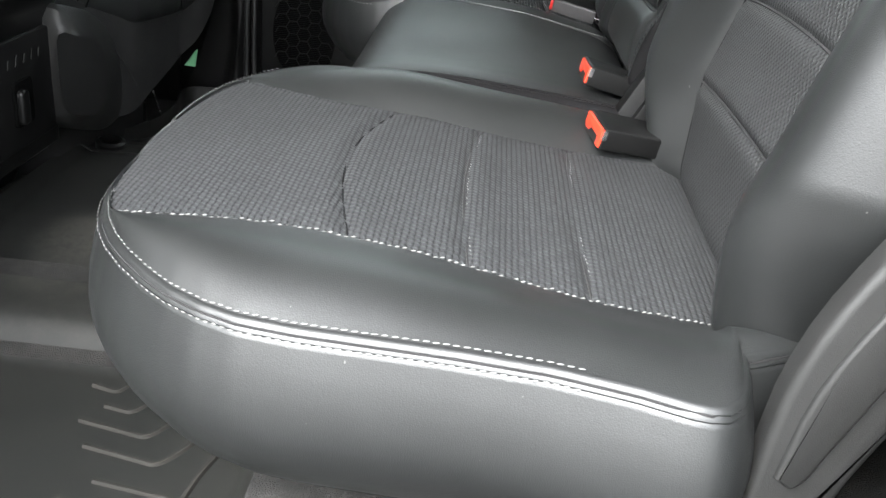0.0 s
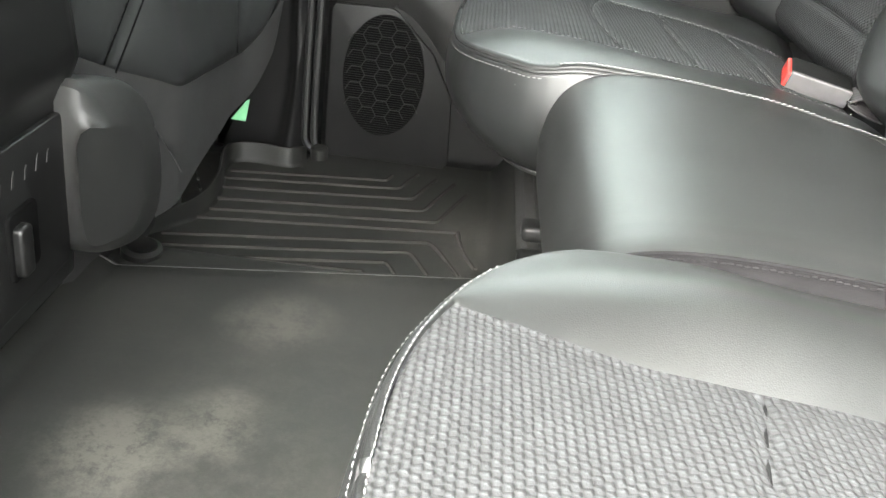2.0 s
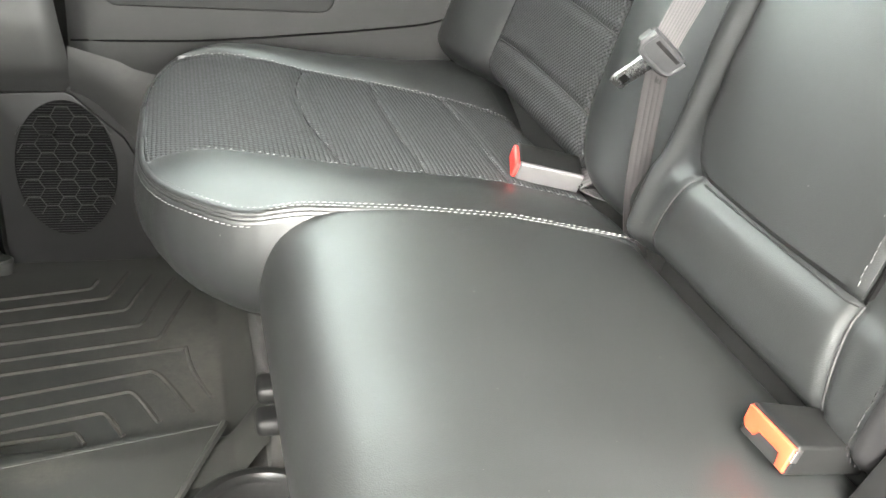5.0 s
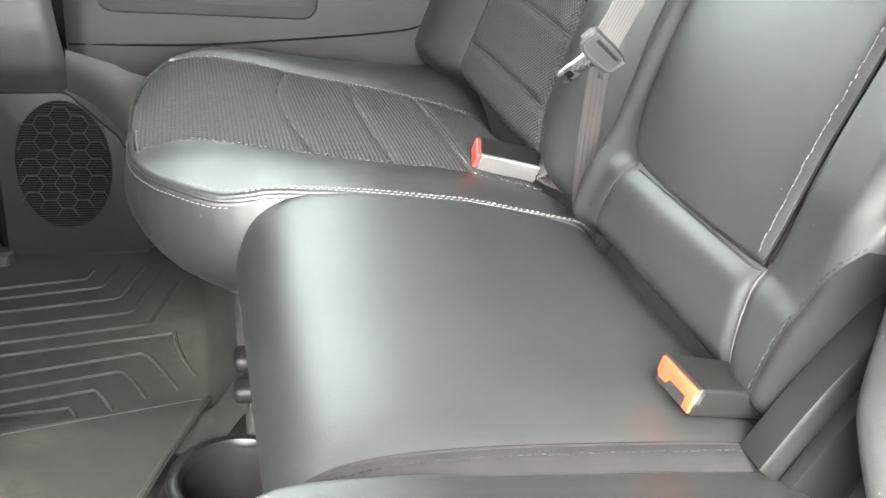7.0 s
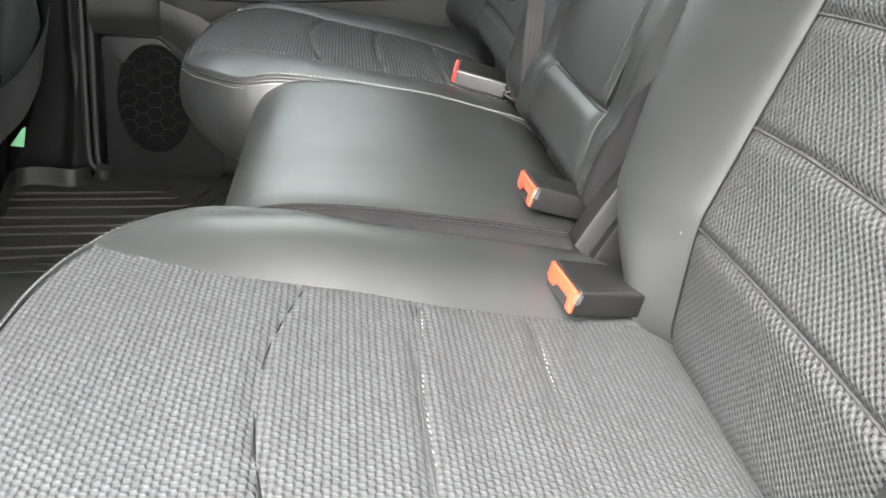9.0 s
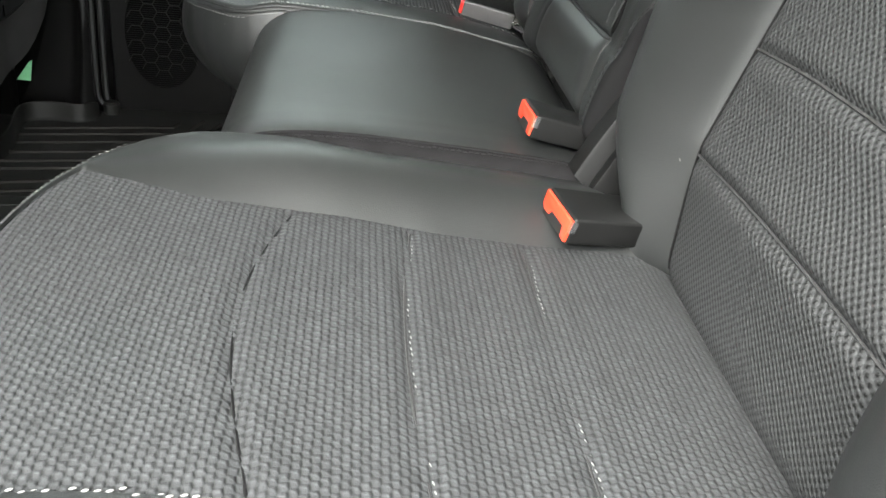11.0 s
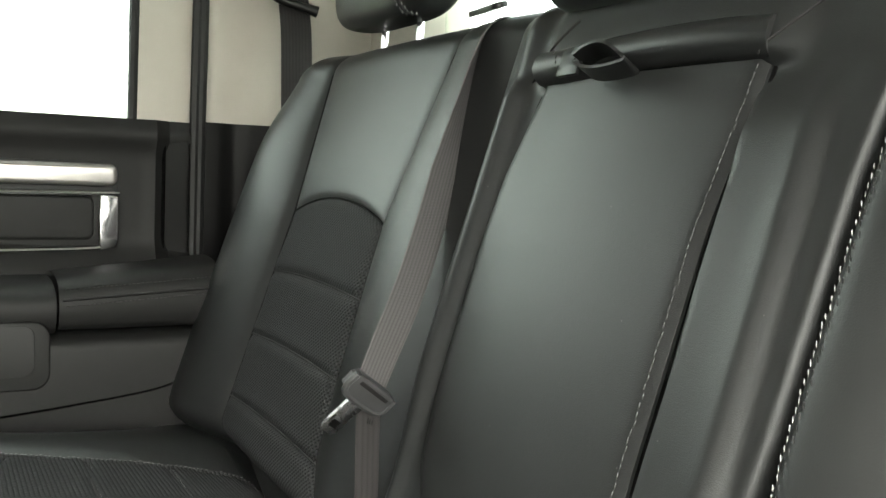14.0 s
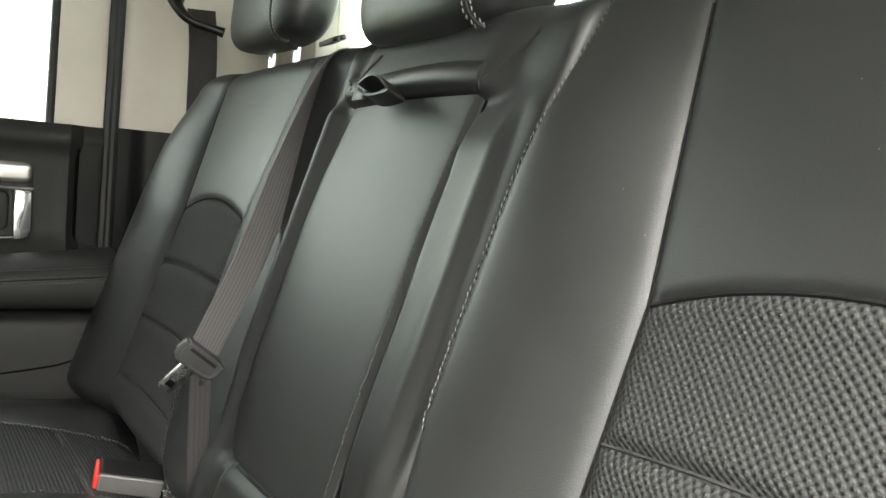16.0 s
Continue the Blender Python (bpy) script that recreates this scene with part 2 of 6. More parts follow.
def liner_mat(name, spots):
    """Black rubber liner with dried dust: scuffs of a given place and size, and a thin film all over."""
    m, t, b = node_mat(name, 0.6, 0.0, 0.2)
    co = t.nodes.new("ShaderNodeTexCoord").outputs["Object"]
    n1 = nd(t, "TexNoise", Scale=34.0, Detail=9.0, Roughness=0.85)
    n2 = nd(t, "TexNoise", Scale=4.0, Detail=6.0, Roughness=0.65)
    n3 = nd(t, "TexNoise", Scale=700.0, Detail=2.0)
    for n in (n1, n2, n3):
        t.links.new(co, n.inputs["Vector"])
    total = None
    for x, y, rx, ry, amount in spots:
        mp = t.nodes.new("ShaderNodeMapping")
        mp.inputs["Location"].default_value = (-x / rx, -y / ry, 0)
        mp.inputs["Scale"].default_value = (1 / rx, 1 / ry, 0)
        t.links.new(co, mp.inputs["Vector"])
        ln = t.nodes.new("ShaderNodeVectorMath")
        ln.operation = 'LENGTH'
        t.links.new(mp.outputs[0], ln.inputs[0])
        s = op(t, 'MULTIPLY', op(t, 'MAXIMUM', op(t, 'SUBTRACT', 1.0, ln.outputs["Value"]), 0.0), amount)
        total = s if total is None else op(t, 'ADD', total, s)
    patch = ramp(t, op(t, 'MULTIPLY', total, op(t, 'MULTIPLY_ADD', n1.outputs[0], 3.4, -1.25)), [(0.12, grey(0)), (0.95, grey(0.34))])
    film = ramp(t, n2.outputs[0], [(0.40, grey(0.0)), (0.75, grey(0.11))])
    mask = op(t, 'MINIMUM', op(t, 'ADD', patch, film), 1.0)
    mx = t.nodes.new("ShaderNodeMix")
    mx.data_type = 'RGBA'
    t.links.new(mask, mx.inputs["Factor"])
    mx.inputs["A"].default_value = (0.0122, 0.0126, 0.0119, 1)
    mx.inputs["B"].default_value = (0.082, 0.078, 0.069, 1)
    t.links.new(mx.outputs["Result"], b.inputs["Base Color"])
    t.links.new(op(t, 'MULTIPLY_ADD', mask, 0.3, 0.5), b.inputs["Roughness"])
    bp = nd(t, "Bump", Strength=0.18, Distance=0.0006)
    t.links.new(op(t, 'ADD', n3.outputs[0], op(t, 'MULTIPLY', n1.outputs[0], 0.4)), bp.inputs["Height"])
    t.links.new(bp.outputs[0], b.inputs["Normal"])
    return m


def plain(name, col, rough=0.4, metal=0.0, spec=0.5):
    return surface(name, tuple(c * 0.9 for c in col), tuple(min(1.0, c * 1.08) for c in col), (rough * 0.9, rough * 1.1), 30.0, 1400.0, 0.05, metal, spec)


LEATHER = leather_mat("black_leather", (0.0098, 0.0104, 0.0104), (0.0146, 0.0154, 0.0154), (0.36, 0.46), spec=0.64)
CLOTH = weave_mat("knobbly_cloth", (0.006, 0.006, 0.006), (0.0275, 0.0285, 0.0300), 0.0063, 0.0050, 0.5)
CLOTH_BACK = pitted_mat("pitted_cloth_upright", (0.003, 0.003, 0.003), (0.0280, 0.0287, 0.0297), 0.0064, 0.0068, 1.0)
PALEYARN = surface("pale_grey_yarn", (0.10, 0.10, 0.098), (0.17, 0.17, 0.167), (0.6, 0.75), 200.0, 2500.0, 0.3)
GUSSET = surface("dark_gusset_cloth", (0.0068, 0.0065, 0.0069), (0.0115, 0.0108, 0.0116), (0.8, 0.95), 40.0, 1600.0, 0.5, spec=0.12)
HINGECLOTH = surface("dark_hinge_cloth", (0.0036, 0.0035, 0.0037), (0.0062, 0.0059, 0.0063), (0.75, 0.9), 40.0, 1600.0, 0.4, spec=0.15)
NYLON = surface("black_nylon", (0.010, 0.010, 0.010), (0.020, 0.019, 0.020), (0.7, 0.85), 40.0, 1600.0, 0.5)
THREAD = surface("white_thread", (0.14, 0.14, 0.137), (0.22, 0.22, 0.214), (0.55, 0.7), 200.0, 2500.0, 0.3)
DARKTHREAD = surface("dark_thread", (0.006, 0.0057, 0.006), (0.012, 0.011, 0.0115), (0.75, 0.85), 200.0, 2500.0, 0.3, spec=0.2)
BLACKPLASTIC = surface("black_grained_plastic", (0.0045, 0.0045, 0.0045), (0.0075, 0.0075, 0.0075), (0.42, 0.55), 14.0, 1300.0, 0.25, spec=0.2)
GLOSSPLASTIC = surface("satin_black_plastic", (0.004, 0.004, 0.004), (0.007, 0.007, 0.007), (0.26, 0.34), 20.0, 1500.0, 0.06, spec=0.35)
DOORPLASTIC = surface("black_door_plastic", (0.0110, 0.0110, 0.0109), (0.0160, 0.0160, 0.0158), (0.48, 0.60), 14.0, 1300.0, 0.25, spec=0.25)
# black grille mesh; also stands in for the shade of gaps and recesses
GRILLEGAPBLACK = surface("black_grille_and_gap_shade", (0.0010, 0.0010, 0.0010), (0.0020, 0.0020, 0.0020), (0.8, 0.95), 60.0, 1300.0, 0.3, spec=0.08)
GREYPLASTIC = surface("dark_grey_grained_plastic", (0.0130, 0.0130, 0.0127), (0.0185, 0.0184, 0.0180), (0.42, 0.54), 14.0, 1300.0, 0.3, spec=0.45, dust=0.05)
SILL = surface("grey_trim_plastic", (0.06, 0.06, 0.059), (0.08, 0.08, 0.078), (0.45, 0.6), 10.0, 1200.0, 0.25)
BEIGE = surface("beige_pillar_plastic", (0.50, 0.47, 0.41), (0.56, 0.53, 0.47), (0.5, 0.6), 8.0, 1200.0, 0.12)
HEADLINER = surface("grey_headliner_felt", (0.58, 0.56, 0.52), (0.66, 0.64, 0.60), (0.85, 0.95), 12.0, 1500.0, 0.4)
CARPET = surface("dark_carpet", (0.006, 0.0058, 0.0055), (0.022, 0.0205, 0.019), (0.9, 1.0), 60.0, 700.0, 1.0, dist=0.003)
FELT = surface("dark_seat_felt", (0.006, 0.006, 0.006), (0.014, 0.014, 0.014), (0.85, 0.95), 40.0, 1500.0, 0.4)
SILVER = surface("satin_silver_paint", (0.50, 0.48, 0.46), (0.58, 0.56, 0.54), (0.28, 0.34), 20.0, 2000.0, 0.02, 0.85)
CHROME = plain("chrome", (0.85, 0.85, 0.86), 0.08, 1.0)
STEEL = surface("steel", (0.55, 0.55, 0.55), (0.66, 0.66, 0.66), (0.22, 0.32), 60.0, 1500.0, 0.05, 1.0)
GREYPLATE = surface("grey_buckle_plastic", (0.066, 0.063, 0.064), (0.088, 0.084, 0.085), (0.4, 0.5), 40.0, 1500.0, 0.1)
TONGUEGREY = surface("grey_tongue_plastic", (0.032, 0.032, 0.033), (0.048, 0.048, 0.050), (0.38, 0.48), 40.0, 1500.0, 0.1)
ORANGE = plain("orange_button_plastic", (0.58, 0.045, 0.020), 0.35)
RED = plain("red_button_plastic", (0.55, 0.035, 0.03), 0.35)
GREEN = plain("green_label_film", (0.22, 0.58, 0.30), 0.5)
WHITE = plain("white_plastic", (0.75, 0.75, 0.73), 0.4)
RIDGE = surface("worn_rubber_ridge", (0.016, 0.0152, 0.0140), (0.028, 0.0264, 0.0240), (0.75, 0.9), 30.0, 900.0, 0.3, spec=0.15)
RUBBER = surface("black_rubber_seal", (0.006, 0.006, 0.006), (0.010, 0.010, 0.010), (0.5, 0.65), 30.0, 900.0, 0.2)
BELTDARK = webbing_mat("dark_webbing", (0.010, 0.009, 0.0093), (0.021, 0.019, 0.0195))
BELT = webbing_mat("grey_webbing", (0.050, 0.047, 0.048), (0.105, 0.100, 0.101))
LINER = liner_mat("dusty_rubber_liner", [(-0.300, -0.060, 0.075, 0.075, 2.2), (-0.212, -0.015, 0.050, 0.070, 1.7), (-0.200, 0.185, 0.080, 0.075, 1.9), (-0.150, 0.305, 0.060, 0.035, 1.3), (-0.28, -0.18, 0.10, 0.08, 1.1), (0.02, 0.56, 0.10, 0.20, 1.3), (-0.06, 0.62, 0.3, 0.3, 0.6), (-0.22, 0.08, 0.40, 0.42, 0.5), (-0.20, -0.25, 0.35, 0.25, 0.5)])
def glass_mat():
    m, t, b = node_mat("window_glass", 0.0)
    b.inputs["Base Color"].default_value = (0.80, 0.88, 0.82, 1)
    b.inputs["Transmission Weight"].default_value = 1.0
    b.inputs["IOR"].default_value = 1.02
    return m


GLASS = glass_mat()
CONCRETE = surface("worn_concrete", (0.07, 0.07, 0.067), (0.11, 0.108, 0.103), (0.8, 0.95), 3.0, 120.0, 0.6, dist=0.004)
GRASS = surface("grass_ground", (0.045, 0.085, 0.022), (0.08, 0.14, 0.04), (0.85, 0.95), 1.2, 60.0, 0.8, dist=0.03)
LEAF = surface("spring_leaves", (0.06, 0.105, 0.03), (0.12, 0.17, 0.06), (0.5, 0.65), 2.0, 40.0, 0.2)
BARK = surface("bark", (0.10, 0.08, 0.06), (0.18, 0.15, 0.12), (0.85, 0.95), 6.0, 60.0, 0.8, dist=0.02)
CARPAINT = plain("white_car_paint", (0.72, 0.73, 0.75), 0.25)
DARKGLASS = plain("tinted_car_glass", (0.03, 0.035, 0.04), 0.08)
TYRE = plain("tyre_rubber", (0.03, 0.03, 0.03), 0.8)


# ---- mesh helpers ----
BASE = {}


def thing(name, at, label, category, group="", kind=""):
    """An empty at the base of a thing, which parents its parts."""
    ob = tagged(new(name), label, category, group, kind)
    ob.empty_display_size = 0.05
    ob.location = at
    BASE[ob] = np.array(at, float)
    return ob


def part(name, shape, mat, parent=None, label="", uv=None, smooth=True, kind=""):
    """Links a shape (verts, faces) or a bmesh, given in world metres, as one mesh object under a thing or a part."""
    base = BASE[parent] if parent is not None else np.zeros(3)
    me = bpy.data.meshes.new(name)
    if isinstance(shape, bmesh.types.BMesh):
        bmesh.ops.translate(shape, vec=Vector(-base), verts=shape.verts)
        bmesh.ops.recalc_face_normals(shape, faces=shape.faces)
        shape.to_mesh(me)
        shape.free()
    else:
        v, f = shape
        v = np.asarray(v, float) - base
        me.from_pydata([tuple(p) for p in v], [], [tuple(q) for q in f])
        me.update()
        if uv is not None:
            layer = me.uv_layers.new(name="UVMap")
            vi = np.zeros(len(me.loops), dtype=np.int32)
            me.loops.foreach_get("vertex_index", vi)
            layer.data.foreach_set("uv", np.asarray(uv, dtype=np.float32)[vi].ravel())
    me.materials.append(mat)
    me.polygons.foreach_set("use_smooth", [bool(smooth)] * len(me.polygons))
    if smooth:
        me.set_sharp_from_angle(angle=radians(40))
    ob = new(name, me)
    if parent is not None:
        ob.parent = parent
        BASE[ob] = base
    if label:
        ob["label"] = label
    if kind:
        ob["kind"] = kind
    return ob


def top(name, shape, mat, label, category, group="", kind="", uv=None, smooth=True):
    """A one-mesh thing, or a piece of the setting."""
    ob = part(name, shape, mat, None, "", uv, smooth)
    BASE[ob] = np.zeros(3)
    return tagged(ob, label, category, group, kind)


def grid(P, flip=False, wrap=False):
    """Quads over an array of points (n, m, 3)."""
    P = np.asarray(P, float)
    n, m = P.shape[:2]
    f = []
    for i in range(n - 1):
        for j in range(m if wrap else m - 1):
            k = (j + 1) % m
            q = (i * m + j, i * m + k, (i + 1) * m + k, (i + 1) * m + j)
            f.append(q[::-1] if flip else q)
    return P.reshape(-1, 3), f


def merge(shapes):
    vs, fs, n = [], [], 0
    for v, f in shapes:
        vs.append(np.asarray(v, float))
        fs += [tuple(i + n for i in q) for q in f]
        n += len(v)
    return np.concatenate(vs), fs


def resample(path, step):
    path = np.asarray(path, float)
    s = np.r_[0, np.cumsum(np.linalg.norm(np.diff(path, axis=0), axis=1))]
    k = max(2, int(round(s[-1] / step)) + 1)
    u = np.linspace(0, s[-1], k)
    return np.stack([np.interp(u, s, path[:, i]) for i in range(3)], 1)


def rounded(path, it=2):
    """Corner cutting: a smooth line through a coarse one."""
    p = np.asarray(path, float)
    for _ in range(it):
        a, b = p[:-1], p[1:]
        q = np.empty((2 * len(a), p.shape[1]))
        q[0::2], q[1::2] = 0.75 * a + 0.25 * b, 0.25 * a + 0.75 * b
        p = np.vstack([p[:1], q, p[-1:]])
    return p


def tube(path, r, k=8):
    path = np.asarray(path, float)
    tan = np.gradient(path, axis=0)
    tan /= np.linalg.norm(tan, axis=1)[:, None] + 1e-12
    ref = np.array([0.0, 0.0, 1.0]) if abs(tan[0][2]) < 0.9 else np.array([1.0, 0.0, 0.0])
    rings = []
    for i, (p, d) in enumerate(zip(path, tan)):
        side = np.cross(d, ref)
        side /= np.linalg.norm(side) + 1e-12
        up = np.cross(side, d)
        ref = up
        a = np.linspace(0, 2 * math.pi, k, endpoint=False)
        rr = r[i] if hasattr(r, "__len__") else r
        rings.append(p + rr * (np.cos(a)[:, None] * side + np.sin(a)[:, None] * up))
    v, f = grid(np.array(rings), wrap=True)
    n = len(rings)
    f.append(tuple(range(k))[::-1])
    f.append(tuple((n - 1) * k + j for j in range(k)))
    return v, f


def stitches(path, normal, pitch=0.0055, length=0.0042, wide=0.0013, high=0.0010, slant=0.0, jitter=0.0003):
    """A row of thread stitches laid along a path; normal: one direction, or one a point."""
    rng = np.random.default_rng(3)
    p = resample(path, pitch)
    tan = np.gradient(p, axis=0)
    tan /= np.linalg.norm(tan, axis=1)[:, None] + 1e-12
    vs, fs = [], []
    nrm = np.asarray(normal, float)
    if nrm.ndim == 2:
        s = np.linspace(0, 1, len(nrm))
        nrm = np.stack([np.interp(np.linspace(0, 1, len(p)), s, nrm[:, i]) for i in range(3)], 1)
    else:
        nrm = np.tile(nrm, (len(p), 1))
    for i in range(len(p)):
        up = nrm[i] / np.linalg.norm(nrm[i])
        d = tan[i] - up * (tan[i] @ up)
        d /= np.linalg.norm(d) + 1e-12
        side = np.cross(up, d)
        d = d * math.cos(slant) + side * math.sin(slant)
        side = np.cross(up, d)
        c = p[i] + rng.normal(0, jitter, 3)
        n = len(vs)
        for a, w in ((-0.5, 0.35), (-0.2, 1.0), (0.2, 1.0), (0.5, 0.35)):
            for sx, sz in ((-1, 0), (0, 1), (1, 0)):
                vs.append(c + d * length * a + side * wide * 0.5 * w * sx + up * high * (sz * w - 0.2))
        for k in range(3):
            for j in range(2):
                a0 = n + 3 * k + j
                fs.append((a0, a0 + 1, a0 + 4, a0 + 3))
        fs.append((n, n + 2, n + 1))
        fs.append((n + 9, n + 10, n + 11))
    return np.array(vs), fs


def rbox(center, size, bevel=0.004, seg=2, rot=None, taper=None):
    """A box with rounded edges. rot: 3x3; taper: (axis, factor x, factor y, factor z) at its upper end."""
    bm = bmesh.new()
    bmesh.ops.create_cube(bm, size=1.0)
    for v in bm.verts:
        v.co = Vector((v.co.x * size[0], v.co.y * size[1], v.co.z * size[2]))
        if taper and v.co[taper[0]] > 0:
            v.co = Vector([v.co[i] * taper[1 + i] for i in range(3)])
    if bevel:
        bmesh.ops.bevel(bm, geom=list(bm.edges) + list(bm.verts), offset=bevel, segments=seg, profile=0.5, affect='EDGES')
    m = Matrix.Translation(center) @ (Matrix(rot).to_4x4() if rot is not None else Matrix.Identity(4))
    bmesh.ops.transform(bm, matrix=m, verts=bm.verts)
    return bm


def arrays(bm):
    """Turns a bmesh into verts and faces."""
    bm.verts.index_update()
    out = np.array([v.co[:] for v in bm.verts]), [tuple(v.index for v in f.verts) for f in bm.faces]
    bm.free()
    return out


def slab(outline, origin, ax, ay, an, depth, edge=0.003, seg=3):
    """A plate: a flat outline (in ax, ay) with thickness along an and a rounded front edge."""
    o = np.asarray(outline, float)
    ax, ay, an, origin = (np.asarray(q, float) for q in (ax, ay, an, origin))
    mid = o.mean(0)
    n = len(o)
    area = 0.5 * np.sum(o[:, 0] * np.roll(o[:, 1], -1) - np.roll(o[:, 0], -1) * o[:, 1])
    d = np.roll(o, -1, 0) - np.roll(o, 1, 0)
    nr = np.stack([d[:, 1], -d[:, 0]], 1) * (1 if area > 0 else -1)
    nr /= np.linalg.norm(nr, axis=1)[:, None] + 1e-12
    rings = [(0.0, 0.0)] + [(edge * (1 - math.cos(a)), depth - edge + edge * math.sin(a)) for a in np.linspace(0, math.pi / 2, seg + 1)]
    pts = []
    for ins, h in rings:
        q = o - nr * ins
        pts.append(origin + q[:, :1] * ax + q[:, 1:] * ay + h * an)
    v, f = grid(np.array(pts), wrap=True)
    f = [q[::-1] for q in f] if area < 0 else f
    last = (len(rings) - 1) * n
    face = tuple(last + j for j in range(n))
    f.append(face if area > 0 else face[::-1])
    f.append(tuple(range(n))[::-1] if area > 0 else tuple(range(n)))
    return v, f


def rrect(x0, y0, x1, y1, r, k=5):
    """Outline of a rectangle with round corners, counterclockwise."""
    out = []
    for cx, cy, a0 in ((x1 - r, y1 - r, 0), (x0 + r, y1 - r, 90), (x0 + r, y0 + r, 180), (x1 - r, y0 + r, 270)):
        for a in np.linspace(a0, a0 + 90, k):
            out.append((cx + r * math.cos(radians(a)), cy + r * math.sin(radians(a))))
    return np.array(out)


def lathe(profile, at, axis=(0, 0, 1), k=32):
    """Turns a profile of (radius, height) about an axis."""
    z = np.asarray(axis, float) / np.linalg.norm(axis)
    x = np.cross(z, (0, 1, 0) if abs(z[1]) < 0.9 else (1, 0, 0))
    x /= np.linalg.norm(x)
    y = np.cross(z, x)
    a = np.linspace(0, 2 * math.pi, k, endpoint=False)
    return grid(np.array([np.asarray(at) + r * (np.cos(a)[:, None] * x + np.sin(a)[:, None] * y) + h * z for r, h in profile]), wrap=True)


def ribbon(path, across, width, thick=0.0013, cols=6):
    """A strap with thickness along a path; across: its width's direction, one or one a point. Returns shape and uv."""
    p = np.asarray(path, float)
    ac = np.asarray(across, float)
    ac = np.tile(ac, (len(p), 1)) if ac.ndim == 1 else ac
    ac = ac / np.linalg.norm(ac, axis=1)[:, None]
    tan = np.gradient(p, axis=0)
    nr = np.cross(tan, ac)
    nr /= np.linalg.norm(nr, axis=1)[:, None] + 1e-12
    s = np.r_[0, np.cumsum(np.linalg.norm(np.diff(p, axis=0), axis=1))]
    u = np.linspace(-0.5, 0.5, cols)
    ring = [(a, 0.5) for a in u] + [(a, -0.5) for a in u[::-1]]
    P = np.array([[p[i] + ac[i] * width * a + nr[i] * thick * b for a, b in ring] for i in range(len(p))])
    uv = np.array([[(a * width, s[i]) for a, _ in ring] for i in range(len(p))]).reshape(-1, 2)
    v, f = grid(P, wrap=True)
    k = len(ring)
    f.append(tuple(range(k))[::-1])
    f.append(tuple((len(p) - 1) * k + j for j in range(k)))
    return (v, f), uv


def lerp(x, xs, ys):
    return np.interp(x, xs, ys)


def eased(x, xs, ys, soft):
    """np.interp with its kinks rounded over the width soft."""
    return sum(np.interp(x + d * soft, xs, ys) * w for d, w in ((-1, 0.1), (-0.5, 0.2), (0, 0.4), (0.5, 0.2), (1, 0.1)))


def lump(x, c, w):
    return np.exp(-((x - c) / w) ** 2)

# ---- the cab's shell ----
def box_shape(x0, x1, y0, y1, z0, z1, bevel=0.0):
    return arrays(rbox(((x0 + x1) / 2, (y0 + y1) / 2, (z0 + z1) / 2), (x1 - x0, y1 - y0, z1 - z0), bevel))


top("floor", box_shape(-2.1, 0.86, -0.93, 1.06, -0.09, -0.035), CARPET, "dark carpeted cab floor", "floor", kind="structure")
top("ceiling", box_shape(-1.3, 0.86, -0.80, 0.92, 1.34, 1.40, 0.02), HEADLINER, "pale grey felt headliner", "ceiling", kind="structure")
wall_back = thing("wall_back", (0.82, 0.05, 0.0), "rear cab wall with a sliding window above the seat", "wall", kind="structure")
part("lower_panel", box_shape(0.78, 0.86, -0.93, 1.06, -0.05, 0.93, 0.005), FELT, wall_back)
part("upper_panel", box_shape(0.76, 0.84, -0.80, 0.92, 1.27, 1.36, 0.01), HEADLINER, wall_back)
for y0, y1, nm in ((-0.93, -0.66, "side_panel"), (0.80, 1.06, "side_panel")):
    part(nm, box_shape(0.76, 0.85, y0, y1, 0.93, 1.30, 0.01), BEIGE, wall_back)
window_1 = thing("window_1", (0.80, 0.05, 0.93), "sliding rear cab window with black dividers", "window", kind="structure")
for y in (-0.08, 0.24):
    part("window_frame", box_shape(0.79, 0.815, y - 0.011, y + 0.011, 0.93, 1.27, 0.003), RUBBER, window_1)
part("window_frame", box_shape(0.785, 0.82, -0.66, 0.80, 0.925, 0.945, 0.004), RUBBER, window_1)
for y0, y1 in ((-0.66, -0.09), (-0.07, 0.23), (0.25, 0.80)):
    g = part("pane", box_shape(0.800, 0.804, y0, y1, 0.944, 1.272), GLASS, window_1)
    g.visible_shadow = False

# hump down the middle of the floor
yy = np.linspace(-0.46, 0.52, 80)
hz = eased(yy, [-0.46, -0.38, -0.29, 0.33, 0.40, 0.46], [-0.035, -0.03, 0.05, 0.05, -0.01, -0.035], 0.02)
xx = np.sort(np.r_[np.linspace(-2.0, -0.06, 30), np.linspace(-0.05, 0.20, 40), np.linspace(0.22, 0.78, 16)])
rise = lambda x: eased(x, [-0.05, 0.03, 0.12, 0.3], [0.0, 0.005, 0.02, 0.04], 0.03)
tv, tf_ = grid([[(x, y, z + (rise(x) if abs(y - 0.03) < 0.42 else 0)) for y, z in zip(yy, hz)] for x in xx])
tf_ = [q for q in tf_ if not (-0.010 < tv[list(q)].mean(0)[0] < 0.135 and -0.035 < tv[list(q)].mean(0)[1] < 0.245)]  # opening for the cup holder
top("tunnel", (tv, tf_), CARPET, "carpeted hump along the middle of the floor", "floor", kind="structure")
part_base = thing("seat_riser", (0.3, 0.03, -0.03), "carpeted box under the rear bench", "seat base", kind="structure")
part("riser", box_shape(0.10, 0.74, -0.70, 0.88, -0.04, 0.17, 0.01), CARPET, part_base)
